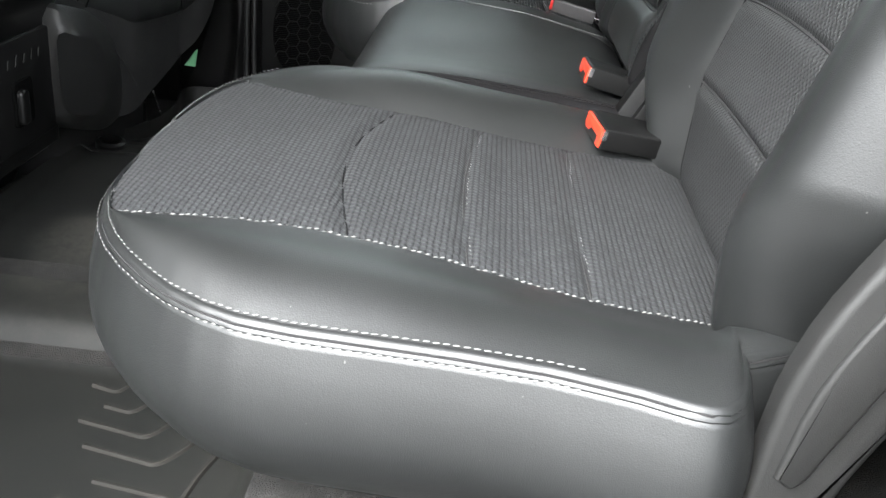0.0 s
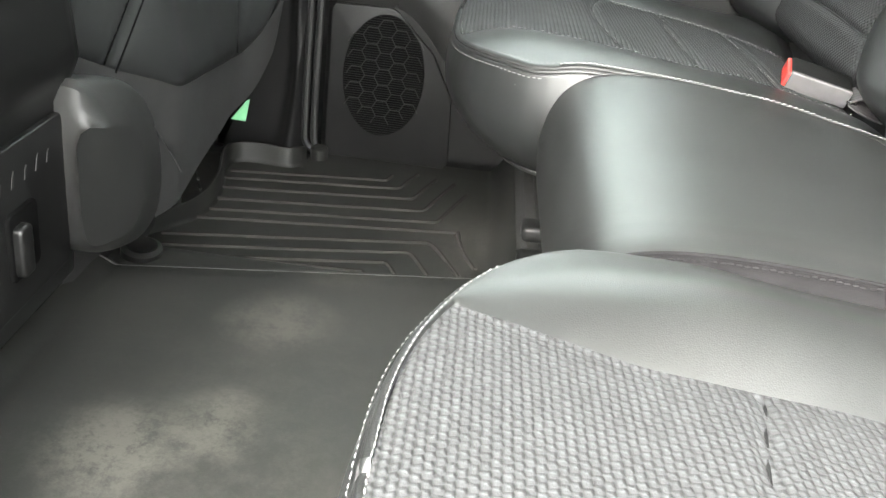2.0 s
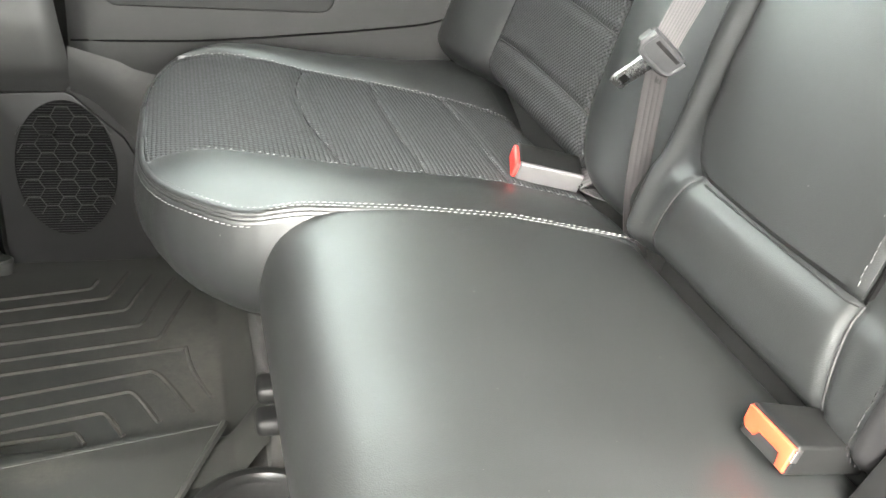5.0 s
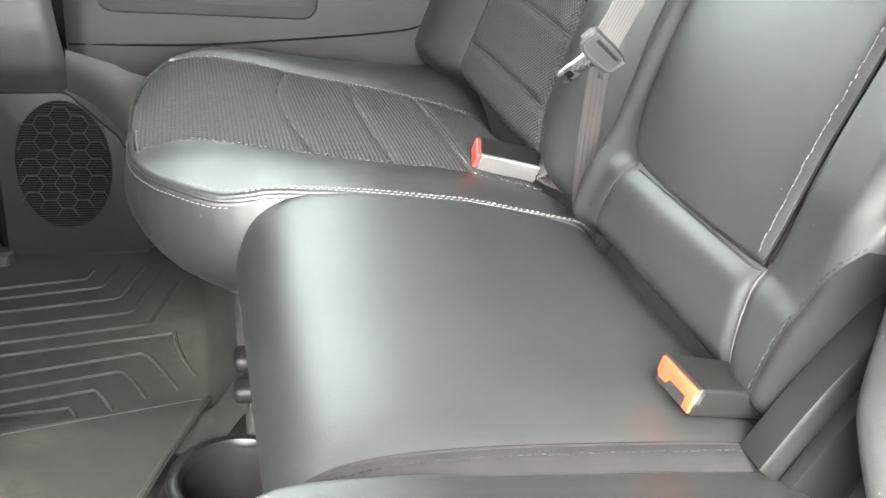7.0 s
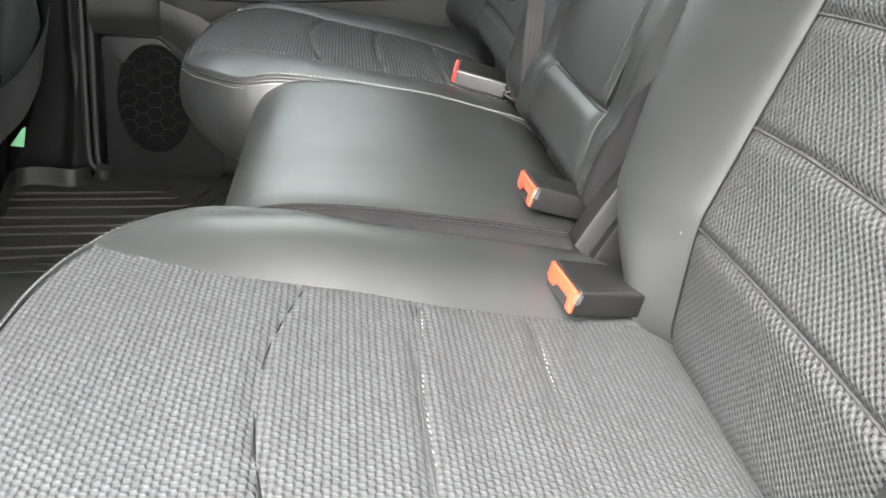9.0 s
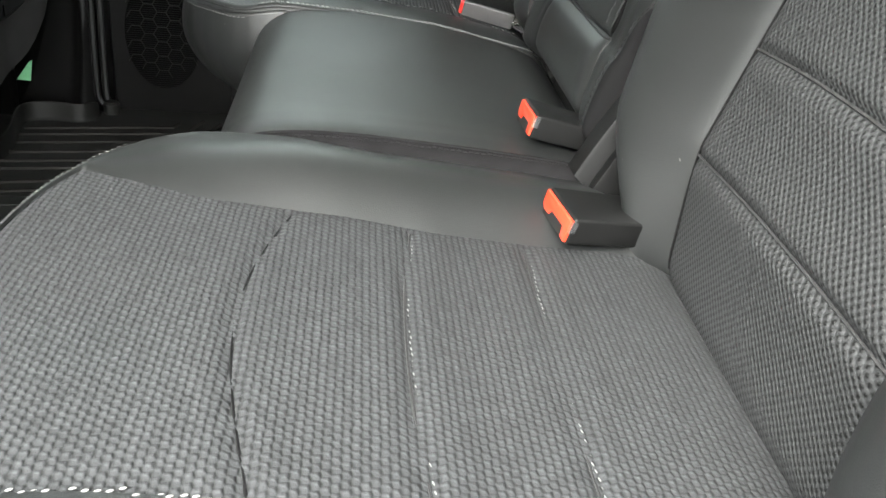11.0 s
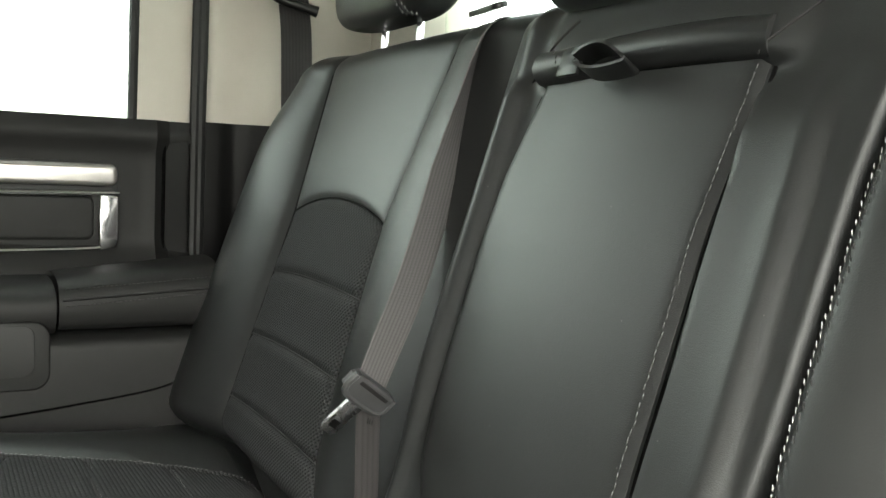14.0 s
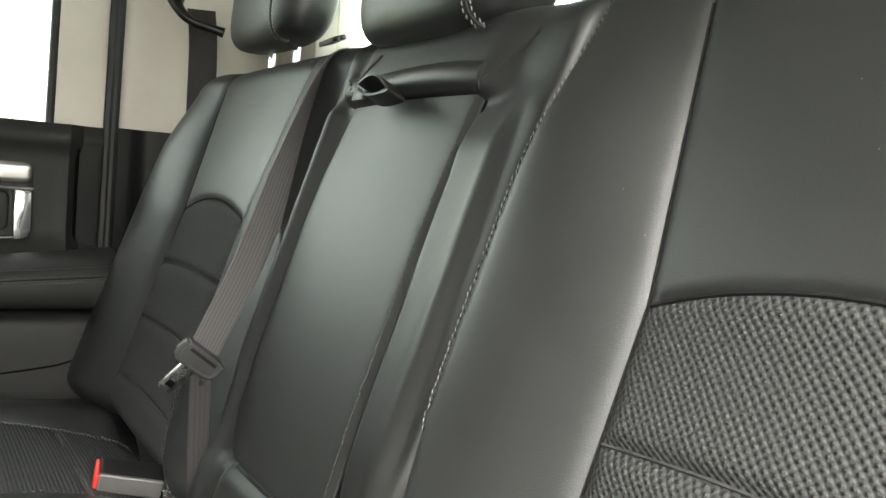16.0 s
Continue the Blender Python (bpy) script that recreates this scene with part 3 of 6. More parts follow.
part("riser_edge", box_shape(0.083, 0.106, 0.27, 0.88, -0.04, 0.13, 0.008), CARPET, part_base)

# near side: rear doorway stands open
pillar_c_near = thing("pillar_c_near", (0.62, -0.88, 0.0), "grey trim panel beside the rear bench at the doorway", "pillar", kind="structure")
trim = [[(x, -0.865 - 0.05 * max(0.0, z - 0.15) + 0.03 * math.exp(-((x - 0.43 - 0.3 * z) / 0.05) ** 2), z) for x in np.linspace(0.385 + 0.28 * max(0.0, z - 0.05), 0.86, 24)] for z in np.linspace(-0.05, 0.85, 30)]
part("trim_panel", grid(trim), SILL, pillar_c_near)
part("jamb", box_shape(0.66, 0.86, -0.97, -0.90, -0.05, 1.34, 0.01), SILL, pillar_c_near)
part("upper_trim", box_shape(0.64, 0.80, -0.93, -0.86, 0.85, 1.34, 0.02), BEIGE, pillar_c_near)
wall_left = thing("wall_left", (-1.0, -0.95, 0.0), "closed front door side of the cab", "wall", kind="structure")
part("front_door_panel", box_shape(-1.5, -0.45, -0.97, -0.86, -0.05, 0.80, 0.02), BLACKPLASTIC, wall_left)
part("pillar_b", box_shape(-0.56, -0.42, -0.96, -0.86, -0.05, 1.34, 0.02), GREYPLASTIC, wall_left)
part("sill", box_shape(-1.5, 0.66, -1.02, -0.86, -0.09, -0.02, 0.01), BLACKPLASTIC, wall_left)
part("roof_rail", box_shape(-1.3, 0.86, -0.92, -0.78, 1.30, 1.38, 0.02), HEADLINER, wall_left)

# far side shell
wall_right = thing("wall_right", (-0.8, 1.0, 0.0), "far side of the cab with its pillars", "wall", kind="structure")
part("front_door_panel", box_shape(-1.5, -0.48, 0.93, 1.05, -0.05, 0.80, 0.02), BLACKPLASTIC, wall_right)
zz = np.linspace(-0.02, 1.34, 40)
pb = []
for z in zz:
    left = eased(z, [0.0, 0.09, 0.20, 0.30, 0.8], [-0.46, -0.42, -0.385, -0.375, -0.40], 0.03)
    step = eased(z, [0.18, 0.24], [0.0, 1.0], 0.015)
    pb.append([(left + (-0.304 - left) * t, 0.885 + 0.03 * z - 0.020 * math.exp(-((t - 0.82) / 0.13) ** 2) * (1 - step) - 0.010 * math.exp(-((t - 0.7) / 0.12) ** 2) * step + 0.05 * max(0.0, t - 0.86) ** 1.2, z) for t in np.linspace(0, 1, 24)])
part("pillar_b", grid(pb), BLACKPLASTIC, wall_right)
part("pillar_backing", box_shape(-0.52, -0.25, 0.945, 1.05, -0.05, 0.82, 0.01), BLACKPLASTIC, wall_right)
part("pillar_b_upper", box_shape(-0.50, -0.32, 0.955, 1.03, 0.80, 1.34, 0.02), BEIGE, wall_right)
part("sill", box_shape(-1.5, 0.66, 0.93, 1.06, -0.09, -0.02, 0.01), BLACKPLASTIC, wall_right)
part("roof_rail", box_shape(-1.3, 0.86, 0.90, 1.04, 1.30, 1.38, 0.02), HEADLINER, wall_right)
pillar_c = thing("pillar_c", (0.6, 1.02, 0.0), "beige rear pillar trim above a black lower panel", "pillar", kind="structure")
up = [[(x, 1.045 - 0.05 * max(0.0, (z - 0.82)) - 0.25 * max(0.0, x - 0.60) + 0.012 * lump(x, 0.478, 0.008), z) for x in np.linspace(0.478, 0.82, 30)] for z in np.linspace(0.818, 1.34, 24)]
part("upper_trim", grid(up), BEIGE, pillar_c)
lo = [[(x, 1.035 - 0.22 * max(0.0, x - 0.56) + 0.008 * lump(x, 0.53, 0.012), z) for x in np.linspace(0.478, 0.82, 30)] for z in np.linspace(-0.02, 0.818, 30)]
part("lower_trim", grid(lo), BLACKPLASTIC, pillar_c)
for x in (0.462, 0.472):
    part("door_seal", tube([(x, 1.03 - 0.04 * max(0, z - 0.8), z) for z in np.linspace(0.0, 1.33, 40)], 0.0085, 8), RUBBER, pillar_c)
for x in (-0.288, -0.305):
    part("door_seal", tube(rounded([(x, 0.905, 1.3), (x, 0.892, 0.4), (x, 0.878, 0.06), (x + 0.005, 0.875, 0.020), (x + 0.05, 0.875, 0.010), (0.45, 0.875, 0.010)], 3), 0.0065, 8), RUBBER, wall_right)

# front end
dash = thing("dashboard", (-1.45, 0.0, 0.0), "dark dashboard under the windscreen", "dashboard", kind="structure")
part("dash_body", box_shape(-2.0, -1.45, -0.93, 1.06, -0.05, 0.72, 0.08), BLACKPLASTIC, dash)
part("pillar_a", tube([(-1.95, -0.9, 0.75), (-1.25, -0.82, 1.34)], 0.04), BEIGE, dash)
part("pillar_a", tube([(-1.95, 1.02, 0.75), (-1.25, 0.94, 1.34)], 0.04), BEIGE, dash)

# unseen wall, added to keep windscreen light off the bench and backrests
top("front_light_block", box_shape(-1.02, -0.97, -0.86, 0.93, -0.05, 1.22, 0.01), BLACKPLASTIC, "added unseen dark wall blocking light from the front of the cab", "wall", kind="structure")

# ---- far rear door ----
door_1 = thing("door_1", (0.05, 0.95, 0.0), "closed black rear door with speaker, armrest and silver handle trim", "door", kind="structure")
shell = box_shape(-0.28, 0.455, 1.025, 1.09, -0.01, 0.80, 0.008)
part("door_shell", shell, DOORPLASTIC, door_1)
# lower panel, with a gentle bulge round the loudspeaker
xs_, zs_ = np.linspace(-0.275, 0.45, 60), np.linspace(0.012, 0.32, 40)
low = [[(x, 0.868 + 0.03 * eased(x, [-0.275, -0.26, 0.4], [1, 0, 0], 0.01) + 0.012 * lump(z, 0.012, 0.012), z) for x in xs_] for z in zs_]
part("lower_panel", grid(low), BLACKPLASTIC, door_1)
per = [(-0.262, 0.018), (-0.045, 0.018), (-0.035, 0.03), (-0.042, 0.15), (-0.082, 0.226), (-0.150, 0.292), (-0.160, 0.297), (-0.258, 0.294), (-0.265, 0.285)]
part("speaker_panel", slab(per, (0, 0.866, 0), (1, 0, 0), (0, 0, 1), (0, -1, 0), 0.006, 0.002), BLACKPLASTIC, door_1, "perforated black speaker surround")
ca, cz, ra, rz_ = -0.166, 0.176, 0.072, 0.109
oval = np.array([(ca + ra * math.cos(a), cz + rz_ * math.sin(a)) for a in np.linspace(0, 2 * math.pi, 48, endpoint=False)])
grille = part("speaker_grille", slab(oval, (0, 0.8598, 0), (1, 0, 0), (0, 0, 1), (0, -1, 0), 0.0015, 0.0008), GRILLEGAPBLACK, door_1, "oval black speaker grille with honeycomb ribs")
bars = []
for z in np.arange(cz - rz_ + 0.004, cz + rz_ - 0.002, 0.0042):
    h_ = ra * math.sqrt(max(0.0, 1 - ((z - cz) / rz_) ** 2)) - 0.002
    if h_ > 0.006:
        bars.append(tube([(ca - h_, 0.8566, z), (ca + h_, 0.8566, z)], 0.0006, 4))
part("slat", merge(bars), BLACKPLASTIC, grille, kind="stuff")
hexes = []
R = 0.0165
for i in range(-5, 6):
    for j in range(-7, 8):
        hx, hy = ca + 1.5 * R * i, cz + math.sqrt(3) * R * (j + 0.5 * (i % 2))
        if ((hx - ca) / (ra - 0.006)) ** 2 + ((hy - cz) / (rz_ - 0.006)) ** 2 < 1:
            c_ = [(hx + R * math.cos(a), hy + R * math.sin(a)) for a in np.linspace(0, 2 * math.pi, 7)]
            for (x0, z0), (x1, z1) in zip(c_[:3], c_[1:4]):
                hexes.append(tube([(x0, 0.8550, z0), (x1, 0.8550, z1)], 0.0008, 4))
part("honeycomb_rib", merge(hexes), RUBBER, grille, kind="stuff")
# ledge above the speaker, sweeping up to the armrest
led = []
for q in np.linspace(0, 1, 26):
    z = 0.297 + 0.26 * q
    xr_ = eased(z, [0.29, 0.36, 0.46, 0.56], [-0.150, -0.150, -0.165, -0.17], 0.02)
    led.append([(x, 0.866 - 0.045 * eased(z, [0.297, 0.335, 0.40, 0.56], [0.0, 0.8, 1.0, 0.75], 0.015) + 0.012 * max(0.0, (x - xr_ + 0.03) / 0.03) ** 2, z) for x in np.linspace(-0.278, xr_, 22)])
part("ledge", grid(led), GREYPLASTIC, door_1, "smooth grey ledge above the speaker")
swp = []
for q in np.linspace(0, 1, 16):
    a_ = np.array((-0.152 + 0.112 * q, 0.865, 0.297 - 0.115 * q ** 1.5))
    b_ = np.array((-0.148 + 0.14 * q, 0.836 + 0.02 * q, 0.372 - 0.050 * q))
    swp.append([tuple(a_ + (b_ - a_) * t + np.array((0, -0.008 * math.sin(math.pi * t), 0))) for t in np.linspace(0, 1, 8)])
part("ledge_return", grid(swp, True), GREYPLASTIC, door_1)
# armrest body with its pocket
body = []
for x in np.linspace(-0.15, 0.452, 40):
    e = 1 - 0.9 * eased(x, [-0.17, -0.14, 0.43, 0.46], [1, 0, 0, 0.25], 0.02)
    prof = rounded([(0.95, 0.300), (0.90, 0.302), (0.858, 0.315), (0.842, 0.35), (0.842, 0.47), (0.848, 0.50), (0.93, 0.505)], 2)
    body.append([(x, 0.93 + (y - 0.93) * e, z + 0.03 * (1 - e)) for y, z in prof])
part("armrest_body", grid(body, True), DOORPLASTIC, door_1)
# black tube on the surface stands in for the groove's shade
part("trim_line", tube(rounded([(-0.144, 0.845, 0.378), (0.0, 0.840, 0.381), (0.10, 0.840, 0.388), (0.33, 0.840, 0.412), (0.40, 0.841, 0.425), (0.428, 0.844, 0.455), (0.438, 0.848, 0.50)], 3), 0.0016, 6), GRILLEGAPBLACK, door_1)
bz = rrect(-0.10, 0.430, 0.225, 0.525, 0.022)
bez = part("pocket_bezel", slab(bz, (0, 0.842, 0), (1, 0, 0), (0, 0, 1), (0, -1, 0), 0.006, 0.003), DOORPLASTIC, door_1, "satin black pocket bezel")
part("pocket_recess", slab(rrect(-0.078, 0.449, 0.205, 0.52, 0.016), (0, 0.8365, 0), (1, 0, 0), (0, 0, 1), (0, -1, 0), 0.0012, 0.0005), RUBBER, bez)
# padded armrest top with a stitched rim
pad = []
for x in np.linspace(0.236, 0.462, 30):
    sh = eased(x, [0.23, 0.245, 0.44, 0.47], [0.9, 1.0, 1.0, 0.6], 0.004)
    pad.append([(x, 1.0 + (y - 1.0) * (0.8 + 0.2 * sh), z + 0.10 * (x - 0.236) * max(0.0, z - 0.505) / 0.075) for y, z in rounded([(1.01, 0.575), (0.95, 0.583), (0.875, 0.580), (0.838, 0.566), (0.834, 0.535), (0.845, 0.508), (0.90, 0.505)], 2)])
armpad = part("armrest_pad", grid(pad, True), DOORPLASTIC, door_1, "black padded armrest")
part("piping", tube([(x, 0.8345, 0.553 + 0.065 * (x - 0.236)) for x in np.linspace(0.240, 0.45, 20)], 0.0022, 6), RUBBER, armpad)
for y_, z_ in ((0.8330, 0.544), (0.8415, 0.5665)):
    part("stitching", stitches([(x, y_, z_ + 0.075 * (x - 0.236)) for x in np.linspace(0.245, 0.45, 20)], (0, -1, 0.4), 0.006, 0.004, 0.0011, 0.0008), GREYPLATE, armpad, "fine grey stitching", kind="stuff")
pull = []
for x in np.linspace(-0.13, 0.2325, 16):
    pull.append([(x, y, z) for y, z in rounded([(1.0, 0.572), (0.90, 0.575), (0.845, 0.562), (0.838, 0.535), (0.85, 0.503), (0.90, 0.50)], 2)])
part("pull_handle", grid(pull, True), DOORPLASTIC, door_1)
# upper panel and handle
upn = []
for z in np.linspace(0.57, 0.815, 26):
    upn.append([(x, 0.985 + 0.028 * eased(z, [0.57, 0.62, 0.78, 0.815], [0.0, 1, 1, 1.0], 0.015) - 0.012 * lump(z, 0.79, 0.02) + 0.02 * eased(x, [0.404, 0.415, 0.46], [0, 1, 1.2], 0.003) - 0.006 * lump(x, 0.400, 0.008), z) for x in np.linspace(-0.275, 0.458, 60)])
part("upper_panel", grid(upn), DOORPLASTIC, door_1)
# black tube put in for the shade of the upright groove
part("panel_joint", tube([(0.411, 1.020, z) for z in np.linspace(0.60, 0.800, 12)], 0.0035, 6), GRILLEGAPBLACK, door_1)
part("handle_cup", slab(rrect(-0.02, 0.615, 0.338, 0.745, 0.02), (0, 1.009, 0), (1, 0, 0), (0, 0, 1), (0, -1, 0), 0.003, 0.001), RUBBER, door_1)
part("handle_bar", slab(rrect(-0.02, 0.708, 0.336, 0.742, 0.012), (0, 1.008, 0), (1, 0, 0), (0, 0, 1), (0, -1, 0), 0.020, 0.008, 4), SILVER, door_1, "satin silver handle bar")
part("handle_lever", slab(rrect(-0.01, 0.624, 0.302, 0.692, 0.012), (0, 1.006, 0), (1, 0, 0), (0, 0, 1), (0, -1, 0), 0.014, 0.006, 4), DOORPLASTIC, door_1)
part("chrome_trim", slab([(0.308, 0.608), (0.334, 0.612), (0.338, 0.625), (0.338, 0.690), (0.334, 0.694), (0.308, 0.694)], (0, 1.004, 0), (1, 0, 0), (0, 0, 1), (0, -1, 0), 0.018, 0.004), CHROME, door_1, "chrome handle surround")
part("chrome_line", tube([(-0.02, 0.990, 0.694), (0.338, 0.990, 0.697)], 0.0035, 8), CHROME, door_1)
part("chrome_line", tube(rounded([(-0.02, 0.990, 0.606), (0.29, 0.990, 0.609), (0.326, 0.990, 0.615)], 2), 0.004, 8), CHROME, door_1)
part("window_sill", tube([(-0.28, 1.03, 0.806), (0.37, 1.03, 0.806)], 0.010, 8), DOORPLASTIC, door_1)
post = [[(x, 1.045 - 0.06 * (z - 0.8) - 0.004 * math.cos((x - 0.41) / 0.045), z) for x in np.linspace(0.372, 0.462, 12)] for z in np.linspace(0.812, 1.34, 20)]
part("window_post", grid(post), BEIGE, door_1, "beige door frame post")
part("post_backing", box_shape(0.365, 0.50, 1.062, 1.09, 0.80, 1.34, 0.004), RUBBER, door_1)
part("glass_run", tube([(0.366, 1.05 - 0.06 * (z - 0.8), z) for z in np.linspace(0.805, 1.33, 20)], 0.008, 8), RUBBER, door_1)
pane = part("window_pane", box_shape(-0.28, 0.366, 1.05, 1.054, 0.80, 1.33), GLASS, door_1)
pane.visible_shadow = False

# ---- floor liner ----
liner = thing("floor_liner", (0.0, 0.0, 0.0), "dusty black rubber floor liner with chevron ridges", "floor mat")

def tray_z(x, y):
    z = 0.015 + 0.045 * eased(y, [0.33, 0.35, 0.385], [1, 0.9, 0], 0.012)
    z += 0.045 * eased(x, [0.045, 0.06, 0.08], [0, 0.5, 1.2], 0.008)
    z += 0.035 * eased(x, [-0.50, -0.47, -0.44], [1.0, 0.8, 0], 0.01) * (y > 0.70)
    lip = eased(y, [0.83, 0.85, 0.875], [0, 0.35, 1.0], 0.006)
    return z + lip * (0.004 + 0.040 * eased(x, [-0.345, -0.30], [1, 0], 0.012))


# the tray's raised edge runs round the seat rail and the pillar's foot
rim_line = rounded([(-0.452, 0.452), (-0.428, 0.486), (-0.391, 0.54), (-0.390, 0.638), (-0.414, 0.735), (-0.408, 0.778), (-0.36, 0.787), (-0.312, 0.775), (-0.294, 0.795), (-0.288, 0.822)], 3)


def inside_rim(x, y):
    return x > np.interp(y, [0.45, 0.486, 0.54, 0.638, 0.75], [-0.46, -0.428, -0.391, -0.390, -0.412]) - 0.004 and (x > -0.288 or y < 0.785)


lx = np.sort(np.r_[np.linspace(-0.47, -0.28, 60), np.linspace(-0.27, 0.04, 22), np.linspace(0.045, 0.082, 8)])
ly = np.r_[np.linspace(0.26, 0.32, 4), np.linspace(0.33, 0.42, 10), np.linspace(0.43, 0.815, 70), np.linspace(0.82, 0.885, 12)]
tv, tf_ = grid([[(x, y, tray_z(x, y)) for y in ly] for x in lx])
part("liner_tray", (tv, [q for q in tf_ if inside_rim(*tv[list(q)].mean(0)[:2])]), LINER, liner)
wall_rows = []
for i, (x, y) in enumerate(rim_line):
    d = rim_line[min(i + 1, len(rim_line) - 1)] - rim_line[max(i - 1, 0)]
    n = np.array((-d[1], d[0])) / np.linalg.norm(d)
    hgt = 0.034 * eased(i / (len(rim_line) - 1), [0, 0.25, 0.85, 1.0], [0.45, 1, 1, 0.7], 0.05)
    wall_rows.append([(x + n[0] * o, y + n[1] * o, z) for o, z in ((-0.007, 0.0135), (-0.003, 0.016), (-0.0005, 0.022), (0.0, 0.013 + hgt), (0.0012, 0.0155 + hgt), (0.004, 0.016 + hgt), (0.0052, 0.013 + hgt), (0.0055, -0.01))])
part("liner_rim", grid(wall_rows), LINER, liner, "raised rubber edge of the liner")
part("liner_rim_pad", lathe([(0.016, -0.01), (0.016, 0.014), (0.012, 0.018), (0.0, 0.018)], (-0.268, 0.842, 0.02), (0, 0, 1), 16), LINER, liner)
part("liner_tray", grid([[(x, 0.06 - y, tray_z(x, y)) for y in ly] for x in lx], True), LINER, liner)
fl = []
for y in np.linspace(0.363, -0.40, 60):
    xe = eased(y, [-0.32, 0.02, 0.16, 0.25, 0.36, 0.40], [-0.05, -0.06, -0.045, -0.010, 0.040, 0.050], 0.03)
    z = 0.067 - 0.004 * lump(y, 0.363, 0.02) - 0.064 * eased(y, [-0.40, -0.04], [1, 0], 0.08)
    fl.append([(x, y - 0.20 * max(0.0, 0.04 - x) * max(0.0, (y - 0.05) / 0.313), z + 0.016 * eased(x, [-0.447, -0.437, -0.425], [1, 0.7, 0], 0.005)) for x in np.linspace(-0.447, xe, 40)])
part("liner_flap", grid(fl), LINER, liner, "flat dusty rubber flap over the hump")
part("flap_edge", tube([q[-1] for q in fl], 0.0045, 6), LINER, liner)
part("flap_edge", tube([(p[0], p[1], p[2] - 0.003) for p in fl[0]], 0.0045, 6), LINER, liner)


def ridges(mirror):
    """Raised lines: each runs along the footwell, then turns towards the outer or inner edge."""
    out = []
    for i, (cx, y) in enumerate(((-0.138, 0.775), (-0.111, 0.746), (-0.084, 0.708), (-0.062, 0.664), (-0.037, 0.626), (-0.005, 0.597))):
        l = (0.024, 0.072, 0.096, 0.128, 0.122, 0.0)[i]
        line = [(-0.40 - 0.006 * i, y - 0.18 * (cx + 0.40)), (cx - 0.015, y - 0.003), (cx, y)]
        out.append(line + ([(cx + 0.10 * l, y + 0.35 * l), (cx + 0.33 * l, y + l), (cx + 0.35 * l, y + 1.05 * l)] if l else []))
    for i, (cx, y) in enumerate(((-0.044, 0.548), (-0.071, 0.505), (-0.102, 0.464), (-0.132, 0.428))):
        l = (0.092, 0.066, 0.048, 0.024)[i]
        out.append([(-0.43, y - 0.22 * (cx + 0.43)), (cx - 0.015, y - 0.004), (cx, y), (cx + 0.18 * l, y - 0.25 * l), (cx + 0.50 * l, y - l), (cx + 0.54 * l, y - 1.06 * l)])
    out.append([(-0.002, 0.600), (0.003, 0.555), (0.014, 0.515), (0.029, 0.478)])
    for k, line in enumerate(out):
        p = rounded([(x, y, tray_z(x, y) + 0.0008) for x, y in line], 2)
        p = p[(p[:, 1] < 0.850) & (p[:, 1] > 0.36)]
        if mirror:
            p[:, 1] = 0.06 - p[:, 1]
            p = p[p[:, 0] > -0.165]
        if len(p) > 3:
            part("ridge", tube(p - (0, 0, 0.0006), 0.0034, 6), RIDGE, liner)


ridges(False)
ridges(True)

# cup holder in the hump, in front of the middle seat
cup = thing("cup_holder", (0.06, 0.11, 0.055), "black plastic twin cup holder with glossy rims", "cup holder")
def cup_z(x, y):
    """Height of the moulding: a flat top with two deep wells that run into one another."""
    z = 0.090
    for cy in (0.172, 0.040):
        r = math.hypot(x - 0.066, y - cy)
        z = min(z, 0.090 - 0.085 * eased(r, [0.050, 0.060], [1, 0], 0.003))
    if abs(x - 0.066) < 0.02 and 0.09 < y < 0.13:
        z = min(z, 0.070)
    r = min(math.hypot(x - 0.066, y - 0.172), math.hypot(x - 0.066, y - 0.040))
    if abs(y - 0.106) < 0.066:
        r = min(r, abs(x - 0.066))
    return z - 0.034 * eased(r, [0.073, 0.086], [0, 1], 0.004)


part("moulding", grid([[(x, y, cup_z(x, y)) for x in np.linspace(-0.024, 0.15, 84)] for y in np.linspace(-0.05, 0.262, 140)]), BLACKPLASTIC, cup)
for cy in (0.172, 0.040):
    part("rim", lathe([(0.0745, -0.004), (0.0735, 0.002), (0.068, 0.0050), (0.062, 0.004), (0.0595, 0.0), (0.0585, -0.006)], (0.066, cy, 0.0905), k=56), GLOSSPLASTIC, cup)
hook = thing("bag_hook", (0.075, 0.24, 0.14), "black plastic hook under the middle seat", "hook")
for z in (0.158, 0.198):
    part("prong", rbox((0.083, 0.238, z), (0.036, 0.034, 0.020), 0.007, 3), BLACKPLASTIC, hook)
part("plate", rbox((0.103, 0.238, 0.178), (0.012, 0.038, 0.078), 0.004), BLACKPLASTIC, hook)

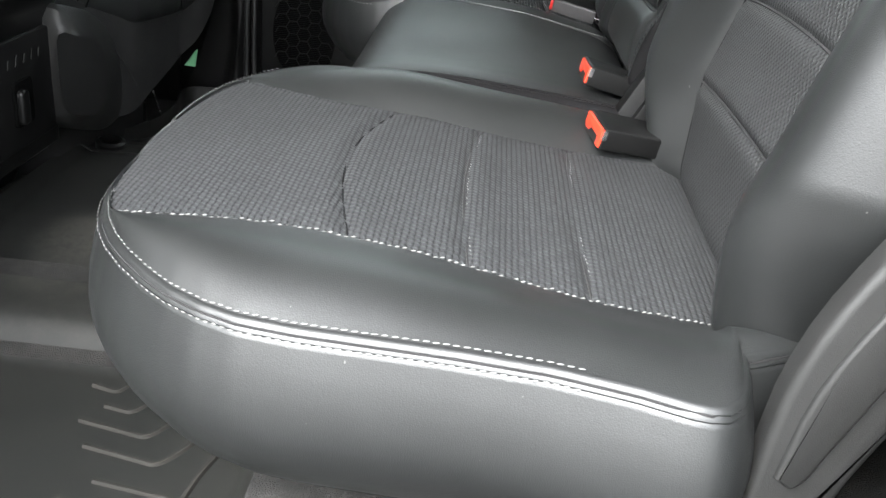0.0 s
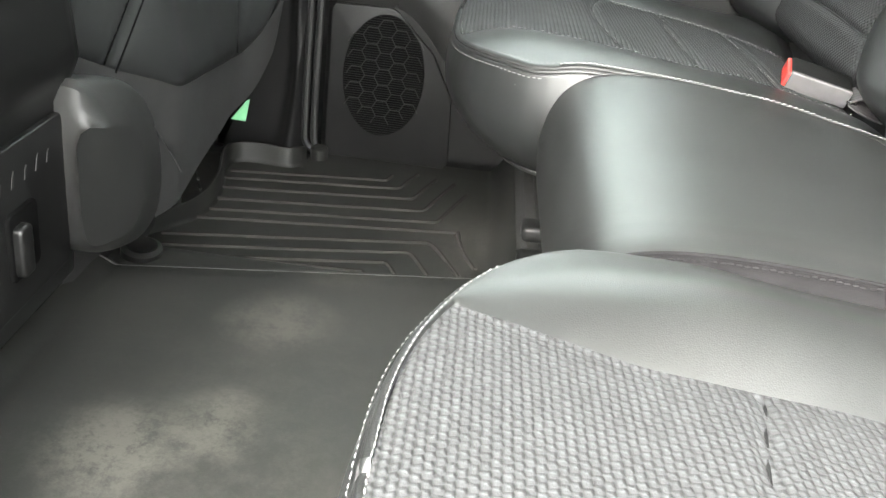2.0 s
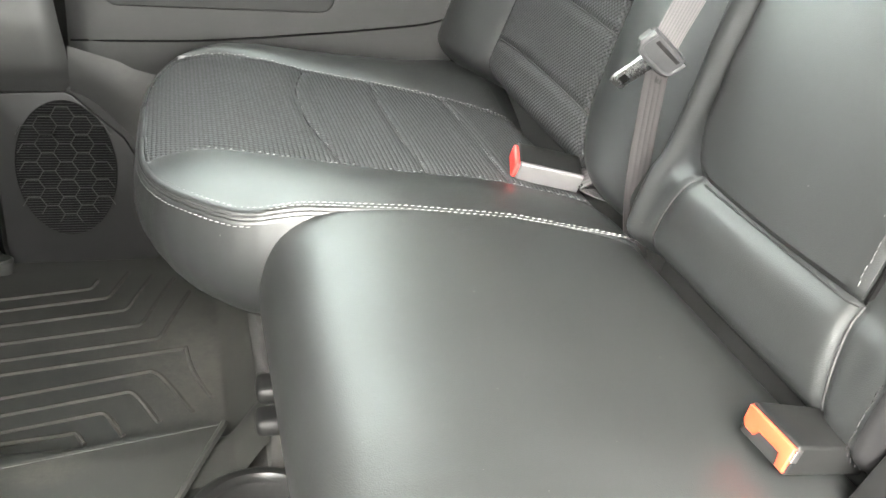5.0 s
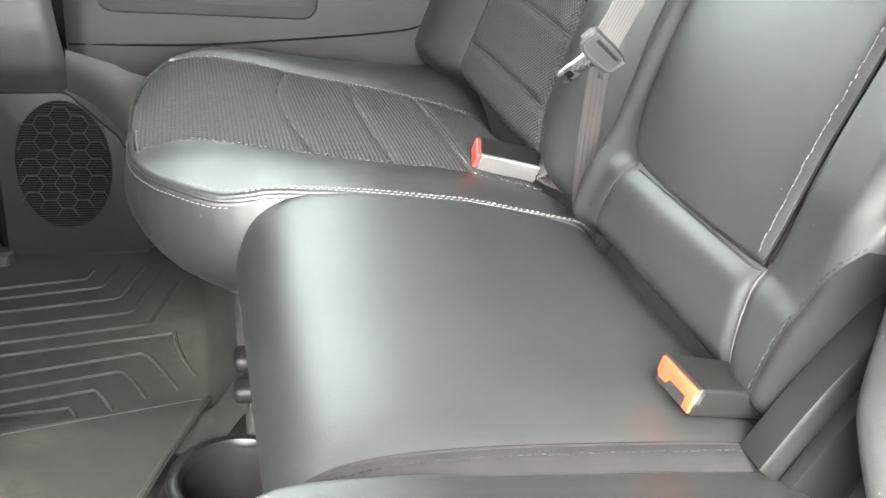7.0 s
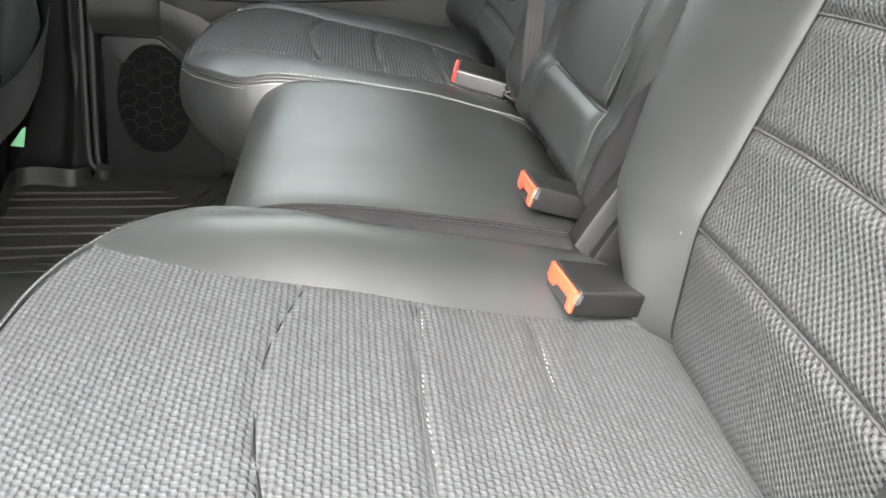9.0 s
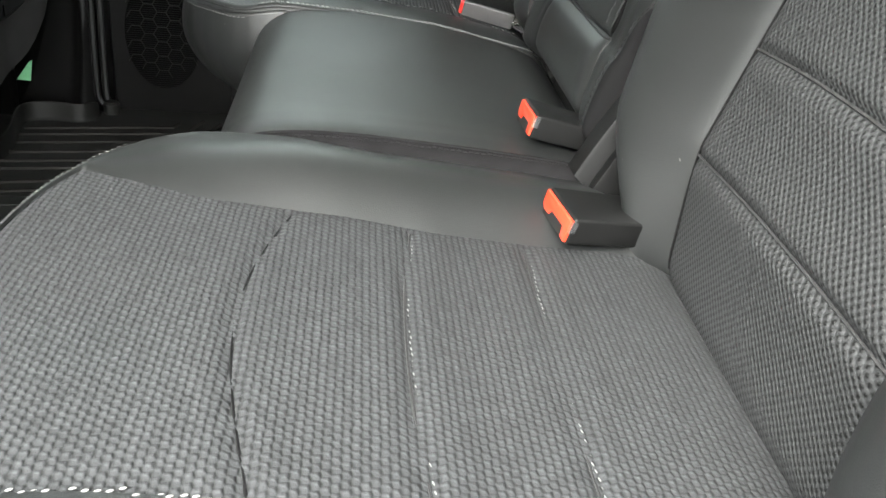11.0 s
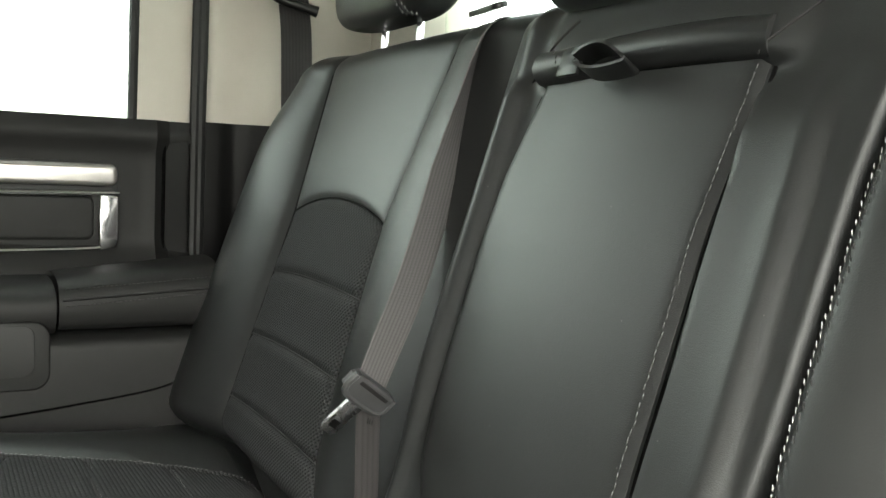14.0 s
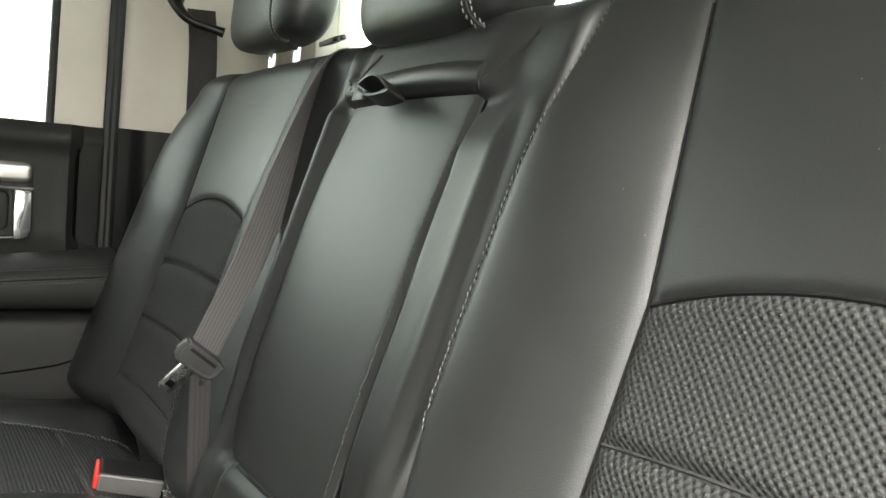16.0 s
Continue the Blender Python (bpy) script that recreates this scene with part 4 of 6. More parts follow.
# ---- rear bench: outer cushions ----
def cushion_lines(far):
    """Plan lines of an outer cushion (v: away from the middle, over x) and its height. The far one is broader at the door."""
    xi = [-0.0385, -0.038, -0.037, -0.034, -0.030, -0.024, -0.016, -0.004, 0.012, 0.030, 0.050, 0.070, 0.090]
    vi = [0.235, 0.205, 0.175, 0.148, 0.126, 0.104, 0.083, 0.060, 0.040, 0.023, 0.010, 0.003, 0.0]
    if not far:
        vi = [0.240, 0.212, 0.184, 0.160, 0.140, 0.118, 0.097, 0.070, 0.046, 0.027, 0.012, 0.003, 0.0]
    xo = [-0.0385, -0.038, -0.036, -0.031, -0.024, -0.014, 0.0, 0.018, 0.038, 0.06, 0.085, 0.112, 0.15, 0.20, 0.25, 0.31, 0.36, 0.395, 0.410, 0.422, 0.428, 0.432, 0.48]
    vo = [0.335, 0.350, 0.380, 0.411, 0.435, 0.459, 0.482, 0.503, 0.522, 0.540, 0.555, 0.566, 0.572, 0.575, 0.578, 0.585, 0.597, 0.610, 0.608, 0.592, 0.570, 0.545, 0.52]

    def v_in(x):
        return eased(x, xi, vi, 0.001)

    def v_out(x):
        return np.interp(x, xo, vo) + (0.03 if far else 0.0)

    def v_fi(x):
        if far:
            f = eased(x, [-0.05, -0.03, 0.016, 0.07, 0.12, 0.16, 0.25, 0.341, 0.48], [0.150, 0.157, 0.155, 0.128, 0.112, 0.105, 0.102, 0.106, 0.085], 0.02)
        else:
            f = eased(x, [-0.05, -0.02, 0.0, 0.10, 0.165, 0.27, 0.36, 0.44, 0.48], [0.070, 0.080, 0.089, 0.131, 0.137, 0.139, 0.128, 0.121, 0.118], 0.02)
        return np.maximum(f, v_in(x) + 0.004)

    def v_fo(x):
        if far:
            f = eased(x, [-0.05, 0.0, 0.05, 0.09, 0.161, 0.336, 0.431, 0.48], [0.50, 0.51, 0.51, 0.495, 0.452, 0.408, 0.39, 0.38], 0.02)
        else:
            f = eased(x, [-0.05, 0.0, 0.08, 0.16, 0.25, 0.36, 0.442, 0.47], [0.456, 0.455, 0.447, 0.452, 0.460, 0.468, 0.468, 0.466], 0.03)
        return np.minimum(f, v_out(x) - 0.004)

    def cloth_z(x):
        if far:
            return eased(x, [-0.040, -0.028, 0.02, 0.06, 0.12, 0.16, 0.20, 0.30, 0.35, 0.425, 0.455, 0.48], [0.365, 0.373, 0.387, 0.393, 0.394, 0.391, 0.387, 0.379, 0.371, 0.357, 0.335, 0.295], 0.015)
        return eased(x, [-0.040, -0.028, 0.02, 0.12, 0.20, 0.35, 0.425, 0.455, 0.48], [0.362, 0.366, 0.368, 0.368, 0.363, 0.341, 0.334, 0.329, 0.318], 0.012)

    def cushion_z(x, v):
        a, b, c, d = v_in(x), v_fi(x), v_fo(x), v_out(x)
        zf = cloth_z(x)
        fade = eased(x, [-0.045, 0.0, 0.06], [0.15, 0.5, 1.0], 0.02)
        if v <= b:
            t = (v - a) / max(b - a, 1e-6)
            if far:
                z0 = zf + (eased(x, [0.05, 0.10, 0.20, 0.31, 0.445, 0.48], [0.382, 0.395, 0.392, 0.383, 0.357, 0.30], 0.02) - zf) * fade
                return z0 + (zf - z0) * t + 0.004 * fade * math.sin(math.pi * min(1.0, max(0.0, t)))
            z0 = zf + (eased(x, [0.05, 0.15, 0.22, 0.36, 0.435, 0.48], [0.374, 0.373, 0.363, 0.351, 0.343, 0.295], 0.02) - zf) * fade
            crest = eased(x, [0.0, 0.06, 0.16, 0.34, 0.43], [0.002, 0.012, 0.026, 0.025, 0.019], 0.03)
            return z0 + (zf - z0) * t + crest * fade * math.sin(math.pi * min(1.0, max(0.0, t)) ** 1.25)
        if v >= c:
            t = (v - c) / max(d - c, 1e-6)
            z1 = (0.356 if far else 0.352) + 0.008 * eased(x, [-0.04, 0.05], [1, 0], 0.02)
            return (zf - 0.004) + (z1 - zf + 0.004) * t ** 1.6 + (0.016 * math.sin(math.pi * min(1.0, t)) ** 0.9 if far else 0.015 * math.sin(math.pi * min(1.0, t) ** 1.35)) * fade
        q = (v - b) / (c - b)
        z = zf - (0.006 if far else 0.004) * q + 0.003 * math.sin(math.pi * q) - 0.0025 * (math.exp(-q * (c - b) / 0.006) + math.exp(-(1 - q) * (c - b) / 0.006))
        for k in range(3):
            sx = seam_x(k, q)
            z += -0.0045 * math.exp(-((x - sx) / 0.005) ** 2) + 0.0025 * math.exp(-((x - sx) / 0.03) ** 2)
        return z

    return v_in, v_fi, v_fo, v_out, cushion_z


def seam_x(k, q):
    return (0.162, 0.252, 0.345)[k] - (0.025, 0.010, 0.006)[k] * math.sin(math.pi * q)


def outer_cushion(cu, y0, sgn, shear):
    """Builds the seat part of an outer place. shear: sideways drift of its lines towards the back."""
    v_in, v_fi, v_fo, v_out, cushion_z = cushion_lines(sgn > 0)
    xs = np.sort(np.r_[-0.0385 + 0.5185 * np.linspace(0, 1, 104) ** 2.1, 0.415, 0.425, 0.4285, 0.4305, 0.432, 0.436])
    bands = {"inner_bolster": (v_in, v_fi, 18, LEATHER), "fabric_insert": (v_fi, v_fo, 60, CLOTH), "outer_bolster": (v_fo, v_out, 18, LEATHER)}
    made = {}
    for nm, (fa, fb, m, mat) in bands.items():
        P = np.empty((len(xs), m, 3))
        for i, x in enumerate(xs):
            for j, v in enumerate(np.linspace(fa(x), fb(x), m)):
                P[i, j] = (x, y0 + sgn * v + shear * (x - 0.05), cushion_z(x, v))
        vv, ff = grid(P, flip=sgn > 0)
        made[nm] = part(nm, (vv, ff), mat, cu, {"fabric_insert": "grey knobbly woven cloth insert"}.get(nm, ""), uv=np.stack([vv[:, 1], vv[:, 0]], 1))
    # outline from the back round the front, as seen from above
    xo = xs[::-1]
    outer = np.array([(x, v_out(x)) for x in xo])
    front = np.array([(xs[0], v) for v in np.linspace(v_out(xs[0]), v_in(xs[0]), 24)[1:-1]])
    inner = np.array([(x, v_in(x)) for x in xs])
    ring = np.vstack([outer, front, inner])
    d = np.gradient(ring, axis=0)
    nrm = np.stack([-d[:, 1], d[:, 0]], 1)
    nrm /= np.linalg.norm(nrm, axis=1)[:, None] + 1e-12
    if nrm[5, 1] < 0:
        nrm = -nrm
    for _ in range(14):
        nrm[1:-1] = (nrm[:-2] + 2 * nrm[1:-1] + nrm[2:]) / 4
    nrm /= np.linalg.norm(nrm, axis=1)[:, None]
    z0 = np.array([cushion_z(x, v) for x, v in ring])

    def loop(out, drop, low=None, t=0.0):
        z = z0 - drop if low is None else (z0 - drop) * (1 - t) + low * t
        q = ring + nrm * out
        return np.stack([q[:, 0], y0 + sgn * q[:, 1] + shear * (q[:, 0] - 0.05), z], 1)

    welt = [loop(0, 0), loop(0.0026, 0.0005), loop(0.0044, 0.0022), loop(0.0052, 0.0038), loop(0.0044, 0.0050), loop(0.0058, 0.0064), loop(0.0066, 0.0082), loop(0.0060, 0.0096), loop(0.0072, 0.0110), loop(0.0078, 0.0126)]
    part("welt", grid(welt, flip=sgn < 0), LEATHER, cu)
    skirt = [loop(0.0078, 0.0126)]
    low = 0.240 if sgn > 0 else 0.200
    tuck = 0.8 if sgn > 0 else 0.0
    for out, t in ((0.012, 0.10), (0.016, 0.22), (0.018, 0.34), (0.017, 0.46), (0.012, 0.58), (0.004, 0.70), (-0.007, 0.81), (-0.020, 0.90), (-0.033, 0.96), (-0.046, 1.0)):
        out -= tuck * 0.022 * t
        skirt.append(loop(out, 0.0126, low, t))
    part("side_panel", grid(skirt, flip=sgn < 0), LEATHER, cu)
    edge = loop(-0.043 - tuck * 0.022, 0.0126, low + 0.001, 1.0)
    part("bottom_trim", tube(edge[::2], 0.0055, 8), GREYPLASTIC, cu, "thin grey plastic edge under the cushion")
    base = loop(-0.046 - tuck * 0.022, 0.0126, low, 1.0)
    part("underside", (base, [tuple(range(len(base)))]), FELT, cu)
    up = np.stack([nrm[:, 0] * 0.5, sgn * nrm[:, 1] * 0.5, np.full(len(nrm), 0.9)], 1)
    side = np.stack([nrm[:, 0], sgn * nrm[:, 1], np.full(len(nrm), 0.3)], 1)
    cut = slice(22, len(ring) - (6 if sgn > 0 else 74))
    part("stitching", stitches(loop(-0.0035 if sgn > 0 else -0.0004, 0.0 if sgn > 0 else -0.0012)[cut] + up[cut] * 0.0006, up[cut], 0.0064, 0.0044, 0.0011, 0.0006, 0.10, 0.0001), THREAD, cu, "white top stitching", kind="stuff")
    cut2 = slice(22, len(ring) - (62 if sgn > 0 else 78))
    part("stitching", stitches((loop(0.0085, 0.0140) if sgn > 0 else loop(0.0082, 0.0082))[cut2], side[cut2], 0.0064, 0.0044, 0.0011, 0.0006, 0.10, 0.0001), THREAD, cu, "white top stitching", kind="stuff")
    ridge = loop(0.0046, 0.0052)
    part("welt_groove", tube(ridge[::2], 0.0011, 5), NYLON, cu)
    # knots of pale yarn where the cloth is sewn in, and dark seams across it
    line = [(x, y0 + sgn * v_fo(x) + shear * (x - 0.05), cushion_z(x, v_fo(x)) + 0.0005) for x in xs[8:]]
    line2 = [(x, y0 + sgn * v_fi(x) + shear * (x - 0.05), cushion_z(x, v_fi(x)) + 0.0005) for x in xs[14:]]
    if sgn > 0:
        part("edge_yarn", stitches(line2, (0, 0, 1), 0.0080, 0.0030, 0.0020, 0.0008, 0.5, 0.0010), PALEYARN, made["fabric_insert"], kind="stuff")
    part("edge_yarn", stitches(line, (0, 0, 1), 0.0056, 0.0036, 0.0019, 0.0008, 0.4, 0.0006), PALEYARN, made["fabric_insert"], kind="stuff")
    for k in range(3):
        q = np.linspace(0.01, 0.99, 40)
        sl = [(seam_x(k, t), y0 + sgn * (v_fi(seam_x(k, t)) * (1 - t) + v_fo(seam_x(k, t)) * t)) for t in q]
        p = [(x, y + shear * (x - 0.05), cushion_z(x, (y - y0) * sgn)) for x, y in sl]
        part("seam", tube(np.array(p) + (0, 0, 0.0003), 0.0012 if k else 0.0011, 5), NYLON if k else HINGECLOTH, made["fabric_insert"])
        if k or sgn > 0:
            part("stitching", stitches(np.array(p) + (0.003, 0, 0.0008), (0, 0, 1), 0.0065, 0.0036, 0.0010, 0.0006, 0.2), PALEYARN, made["fabric_insert"], kind="stuff")
    return cu


near_seat = thing("rear_seat", (0.3, -0.46, 0.13), "black leather rear seat with grey woven inserts and white stitching", "car seat", "rear seats")
far_seat = thing("rear_seat", (0.3, 0.55, 0.13), "black leather rear seat with dark woven inserts beside the far door", "car seat", "rear seats")
outer_cushion(near_seat, -0.175, -1, 0.0)
outer_cushion(far_seat, 0.252, 1, -0.06)

# ---- middle cushion ----
mid = thing("middle_seat", (0.30, 0.03, 0.15), "plain black leather middle seat with fold-down armrest panel and pull strap", "car seat", "rear seats")
prof = rounded([(0.505, 0.24), (0.476, 0.290), (0.458, 0.332), (0.440, 0.349), (0.41, 0.358), (0.33, 0.367), (0.26, 0.3725), (0.21, 0.3755), (0.165, 0.3760), (0.130, 0.3735), (0.103, 0.367), (0.083, 0.354), (0.071, 0.33), (0.068, 0.30), (0.073, 0.255), (0.085, 0.21), (0.102, 0.175), (0.13, 0.16)], 3)
mp = []
for x, z in prof:
    row = []
    for y in np.r_[np.linspace(-0.150, -0.105, 18), np.linspace(-0.10, 0.20, 32), np.linspace(0.205, 0.2512, 8)]:
        y = y - max(0.0, (y - 0.1) / 0.151) * 0.06 * (min(x, 0.5) - 0.05)
        n = eased(y, [-0.150, -0.144, -0.132, -0.110, -0.075], [1.0, 0.66, 0.34, 0.10, 0.0], 0.005)
        front = min(1.0, max(0.0, (0.37 - z) / 0.05))
        row.append((x + 0.008 * n * front, y, z - 0.006 * n * (1 - front) + 0.0025 * math.sin(3.1 * (y + 0.17) / 0.39) * (1 - front) + 0.0155 * eased(y, [0.02, 0.23], [0, 1], 0.04) * (1 - front) * eased(x, [0.08, 0.13, 0.30, 0.445], [0.75, 1, 1, 0.25], 0.02)))
    mp.append(row)
part("cushion_cover", grid(mp, True), LEATHER, mid)
# side: a nylon welt with dark stitching, then the side wall
welt, wall = [], []
for x, z in prof:
    f_ = min(1.0, max(0.0, (0.37 - z) / 0.05))
    top_z, ox = z - 0.006 * (1 - f_), 0.008 * f_
    welt.append([(x + ox * (1 + 0.6 * s), -0.150 - 0.021 * s, top_z - 0.012 * s * (1 - f_) + 0.003 * math.sin(math.pi * s)) for s in np.linspace(0, 1, 6)])
    wall.append([(x + ox * 1.6 + 0.02 * s * f_, -0.171 + 0.004 * s, (top_z - 0.012 * (1 - f_)) * (1 - s) + 0.15 * s) for s in np.linspace(0, 1, 8)])
part("welt", grid(welt, True), GUSSET, mid, "dark nylon welt along the edge")
part("side_wall", grid(wall, True), NYLON, mid)
wl = [q[2] for q in welt if q[0][2] > 0.31]
part("stitching", stitches(np.array(wl) + (0, 0, 0.0015), (0, -0.4, 1), 0.0058, 0.0042, 0.0012, 0.001), DARKTHREAD, mid, kind="stuff")
part("edge_piping", tube(np.array([q[0] for q in welt if q[0][2] > 0.30]) + (0, 0, 0.0002), 0.0013, 6), GUSSET, mid)
sx_ = np.linspace(0.078, 0.446, 50)
sz_ = eased(sx_, [0.05, 0.10, 0.20, 0.31, 0.445, 0.48], [0.384, 0.3955, 0.392, 0.383, 0.358, 0.33], 0.02)
part("stitching", stitches(np.stack([sx_, 0.2465 - 0.06 * (sx_ - 0.05), sz_ + 0.0012], 1), (0, -0.1, 1), 0.0064, 0.0044, 0.0011, 0.0006, 0.10, 0.0001), THREAD, mid, "white top stitching", kind="stuff")
part("seam", tube(np.stack([sx_, 0.2515 - 0.06 * (sx_ - 0.05), sz_ - 0.0015], 1), 0.0012, 5), NYLON, mid)

# ---- outer backrests ----
def w0(z, near=False):
    if near:
        return eased(z, [0.30, 0.36, 0.395, 0.44, 0.48, 0.53, 0.60, 0.75, 0.89], [0.164, 0.160, 0.142, 0.107, 0.092, 0.076, 0.068, 0.074, 0.090], 0.02)
    return eased(z, [0.62, 0.75, 0.92], [0.0, 0.004, 0.022], 0.04)


def w1(z, near=True):
    if near:
        return lerp(z, [0.3, 0.69, 0.92], [0.198, 0.213, 0.180])
    return eased(z, [0.30, 0.36, 0.39, 0.42, 0.445, 0.50, 0.55, 0.69, 0.92], [0.060, 0.085, 0.122, 0.155, 0.172, 0.183, 0.190, 0.205, 0.165], 0.012)


def w2(z):
    return lerp(z, [0.3, 0.69, 0.92], [0.498, 0.500, 0.545])


def arc_top(q):
    return 0.688 + 0.024 * (1 - (2 * q - 1) ** 2)


def back_bulge(w, z, near):
    """How far the padding stands forward of the backrest's plane."""
    a, b = w1(z, near), w2(z)
    hi = eased(z, [0.30, 0.40, 0.80, 0.90], [0.6, 1.0, 0.9, 0.35], 0.04)
    if w < a:
        t = max(0.0, (w - w0(z, near)) / (a - w0(z, near)))
        if near:
            return -0.0035 * math.exp(-(a - w) / 0.006) + hi * 0.047 * (1 - t ** 1.6) * (1 + 0.10 * math.sin(math.pi * t)) - 0.024 * math.exp(-t * (a - w0(z, near)) / 0.006)
        return -0.0035 * math.exp(-(a - w) / 0.006) + hi * 0.017 * math.sin(math.pi * t) ** 0.8 * (0.55 + 0.6 * t) - 0.014 * (1 - t) ** 3
    if w > b:
        t = min(1.0, (w - b) / ((0.665 if near else 0.715) - b))
        return -0.0035 * math.exp(-(w - b) / 0.006) + hi * 0.048 * math.sin(math.pi * min(1.0, t * 0.9)) ** 0.85 - 0.10 * max(0.0, t - 0.55) ** 1.5
    q = (w - a) / (b - a)
    zt = arc_top(q)
    r = 0.004 * math.sin(math.pi * q) - 0.0035 * (math.exp(-q * (b - a) / 0.006) + math.exp(-(1 - q) * (b - a) / 0.006))
    rim = 1 - math.exp(-(min(q, 1 - q) * (b - a) / 0.009) ** 2)
    if z < zt + 0.02:
        for k in range(3):
            s = seam_z(k, q)
            r += rim * (-0.0055 * math.exp(-((z - s) / 0.0055) ** 2) + 0.004 * math.exp(-((z - s) / 0.035) ** 2))
    r -= rim * 0.0035 * math.exp(-((z - zt) / 0.0045) ** 2)
    return r


def seam_z(k, q):
    return (0.432, 0.517, 0.604)[k] + 0.007 * (1 - (2 * q - 1) ** 2)


def back_point(y0, sgn, x0, slope, w, z, roll):
    """roll: 0 on the front; up to 1 over the top edge."""
    x = x0 + slope * (z - 0.435) - back_bulge(w, z, sgn < 0) + (0.030 if sgn < 0 else 0.080) * max(0.0, ((0.345 if sgn < 0 else 0.405) - z) / 0.06) ** 2
    if sgn < 0:
        x += 0.30 * max(0.0, 0.445 - z) ** 2 / (max(0.0, 0.445 - z) + 0.02)
    wp = 0.60 if sgn < 0 else 0.655
    if w > wp:
        x += 0.12 * ((w - wp) / 0.075) ** 2.5
    if roll > 0:
        a = roll * math.pi * 0.75
        r = 0.040
        x += r * (1 - math.cos(a)) + 0.02 * roll
        z = z + r * math.sin(a) - 0.01 * roll
    return (x, y0 + sgn * w, z)


def outer_back(bk, y0, sgn, x0, slope, ztop):
    rolls = np.linspace(0, 1, 14)[1:]
    wi = lambda z: w1(z, sgn < 0)

    def field(wa, wb, m, z_from, z_to, n, over):
        P = []
        for i in range(n):
            s = i / (n - 1)
            row = []
            for j in range(m):
                q = j / (m - 1)
                za, zb = z_from(q), z_to(q)
                z = za + (zb - za) * s
                row.append(back_point(y0, sgn, x0, slope, wa(z) + (wb(z) - wa(z)) * q, z, 0))
            P.append(row)
        if over:
            for r in rolls:
                P.append([back_point(y0, sgn, x0, slope, wa(ztop) + (wb(ztop) - wa(ztop)) * j / (m - 1), ztop, r) for j in range(m)])
        return np.array(P)

    flat = lambda c: (lambda q: c)
    ib = field(lambda z: w0(z, sgn < 0), wi, 30, flat(0.30), flat(ztop), 90, True)
    part("back_inner_bolster", grid(ib, flip=sgn < 0), LEATHER, bk)
    ins = field(wi, w2, 50, flat(0.30), arc_top, 110, False)
    vv, ff = grid(ins, flip=sgn < 0)
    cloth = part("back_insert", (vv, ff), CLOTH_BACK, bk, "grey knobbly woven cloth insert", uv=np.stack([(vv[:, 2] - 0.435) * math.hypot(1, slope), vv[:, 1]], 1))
    upp = field(wi, w2, 50, arc_top, flat(ztop), 50, True)
    part("back_upper_panel", grid(upp, flip=sgn < 0), LEATHER, bk)
    ob = field(w2, lambda z: 0.675 if sgn < 0 else 0.725, 34, flat(0.30), flat(ztop), 90, True)
    # outer shoulder drops away towards the door
    for i in range(ob.shape[0]):
        for j in range(ob.shape[1]):
            t = j / (ob.shape[1] - 1)
            k = max(0.0, (ob[i, j, 2] - 0.70) / 0.22)
            ob[i, j, 2] -= 0.13 * k * max(0.0, t - 0.25) ** 2.2
            ob[i, j, 1] -= sgn * 0.09 * k ** 2 * t ** 2
            ob[i, j, 1] -= sgn * (0.075 if sgn < 0 else 0.03) * t * min(1.0, max(0.0, (0.47 - ob[i, j, 2]) / 0.13))
    part("back_outer_bolster", grid(ob, flip=sgn < 0), LEATHER, bk)
    # inner side wall and rear shell
    wall_ = np.array([[p + (s * 0.13, 0, 0) for s in np.linspace(0, 1, 6)] for p in ib[:90, 0]])
    part("inner_side", grid(wall_, flip=sgn > 0), LEATHER, bk)
    y_a, y_b = sorted((y0 + sgn * 0.005, y0 + sgn * 0.60))
    sv, sf = box_shape(x0 + 0.055, x0 + 0.12, y_a, y_b, 0.28, ztop + 0.005, 0.02)
    sv[:, 0] += slope * (sv[:, 2] - 0.435)
    part("rear_shell", (sv, sf), FELT, bk)
    for ww in (wi, w2):
        e = 0.0008
        ln = np.array([back_point(y0, sgn, x0 - e, slope, ww(z), z, 0) for z in np.linspace(0.33, ztop, 80)])
        part("seam", tube(ln, 0.0013, 5), HINGECLOTH, bk)
    if sgn > 0:
        for d_ in (0.003, 0.009):
            loops = [back_point(y0, sgn, x0 - 0.0012, slope, wi(z) + d_, z, 0) for z in np.linspace(0.40, 0.690, 60)]
            part("edge_yarn", stitches(loops, (-1, 0, 0.3), 0.0075, 0.0030, 0.0020, 0.0008, 0.6, 0.0008), BELT, cloth, "pale loops along the sewn edge", kind="stuff")
    q = np.linspace(0.01, 0.99, 40)
    for k in range(3):
        p = []
        for t in q:
            z = seam_z(k, t)
            p.append(back_point(y0, sgn, x0 - 0.0006, slope, wi(z) + (w2(z) - wi(z)) * t, z, 0))
        part("seam", tube(p, 0.0013, 5), NYLON, cloth)
    p = [back_point(y0, sgn, x0 - 0.0006, slope, wi(arc_top(t)) + (w2(arc_top(t)) - wi(arc_top(t))) * t, arc_top(t), 0) for t in q]
    part("seam", tube(p, 0.0017, 5), HINGECLOTH, bk)
    return ib


nib = outer_back(near_seat, -0.112, -1, 0.465, 0.300, 0.885)
outer_back(far_seat, 0.222, 1, 0.443, 0.335, 0.885)
part("stitching", stitches([nib[i, 2] + (-0.0016, 0, 0) for i in range(43, 100)], (-1, 0.3, 0.2), 0.0052, 0.0038, 0.0010, 0.0006, 0.3), THREAD, near_seat, "white side stitching", kind="stuff")
part("stitching", stitches([nib[i, 3] + (-0.0008, 0, 0) for i in range(43, 100)], (-1, 0.3, 0.2), 0.0062, 0.0040, 0.0010, 0.0008, 0.3), DARKTHREAD, near_seat, kind="stuff")

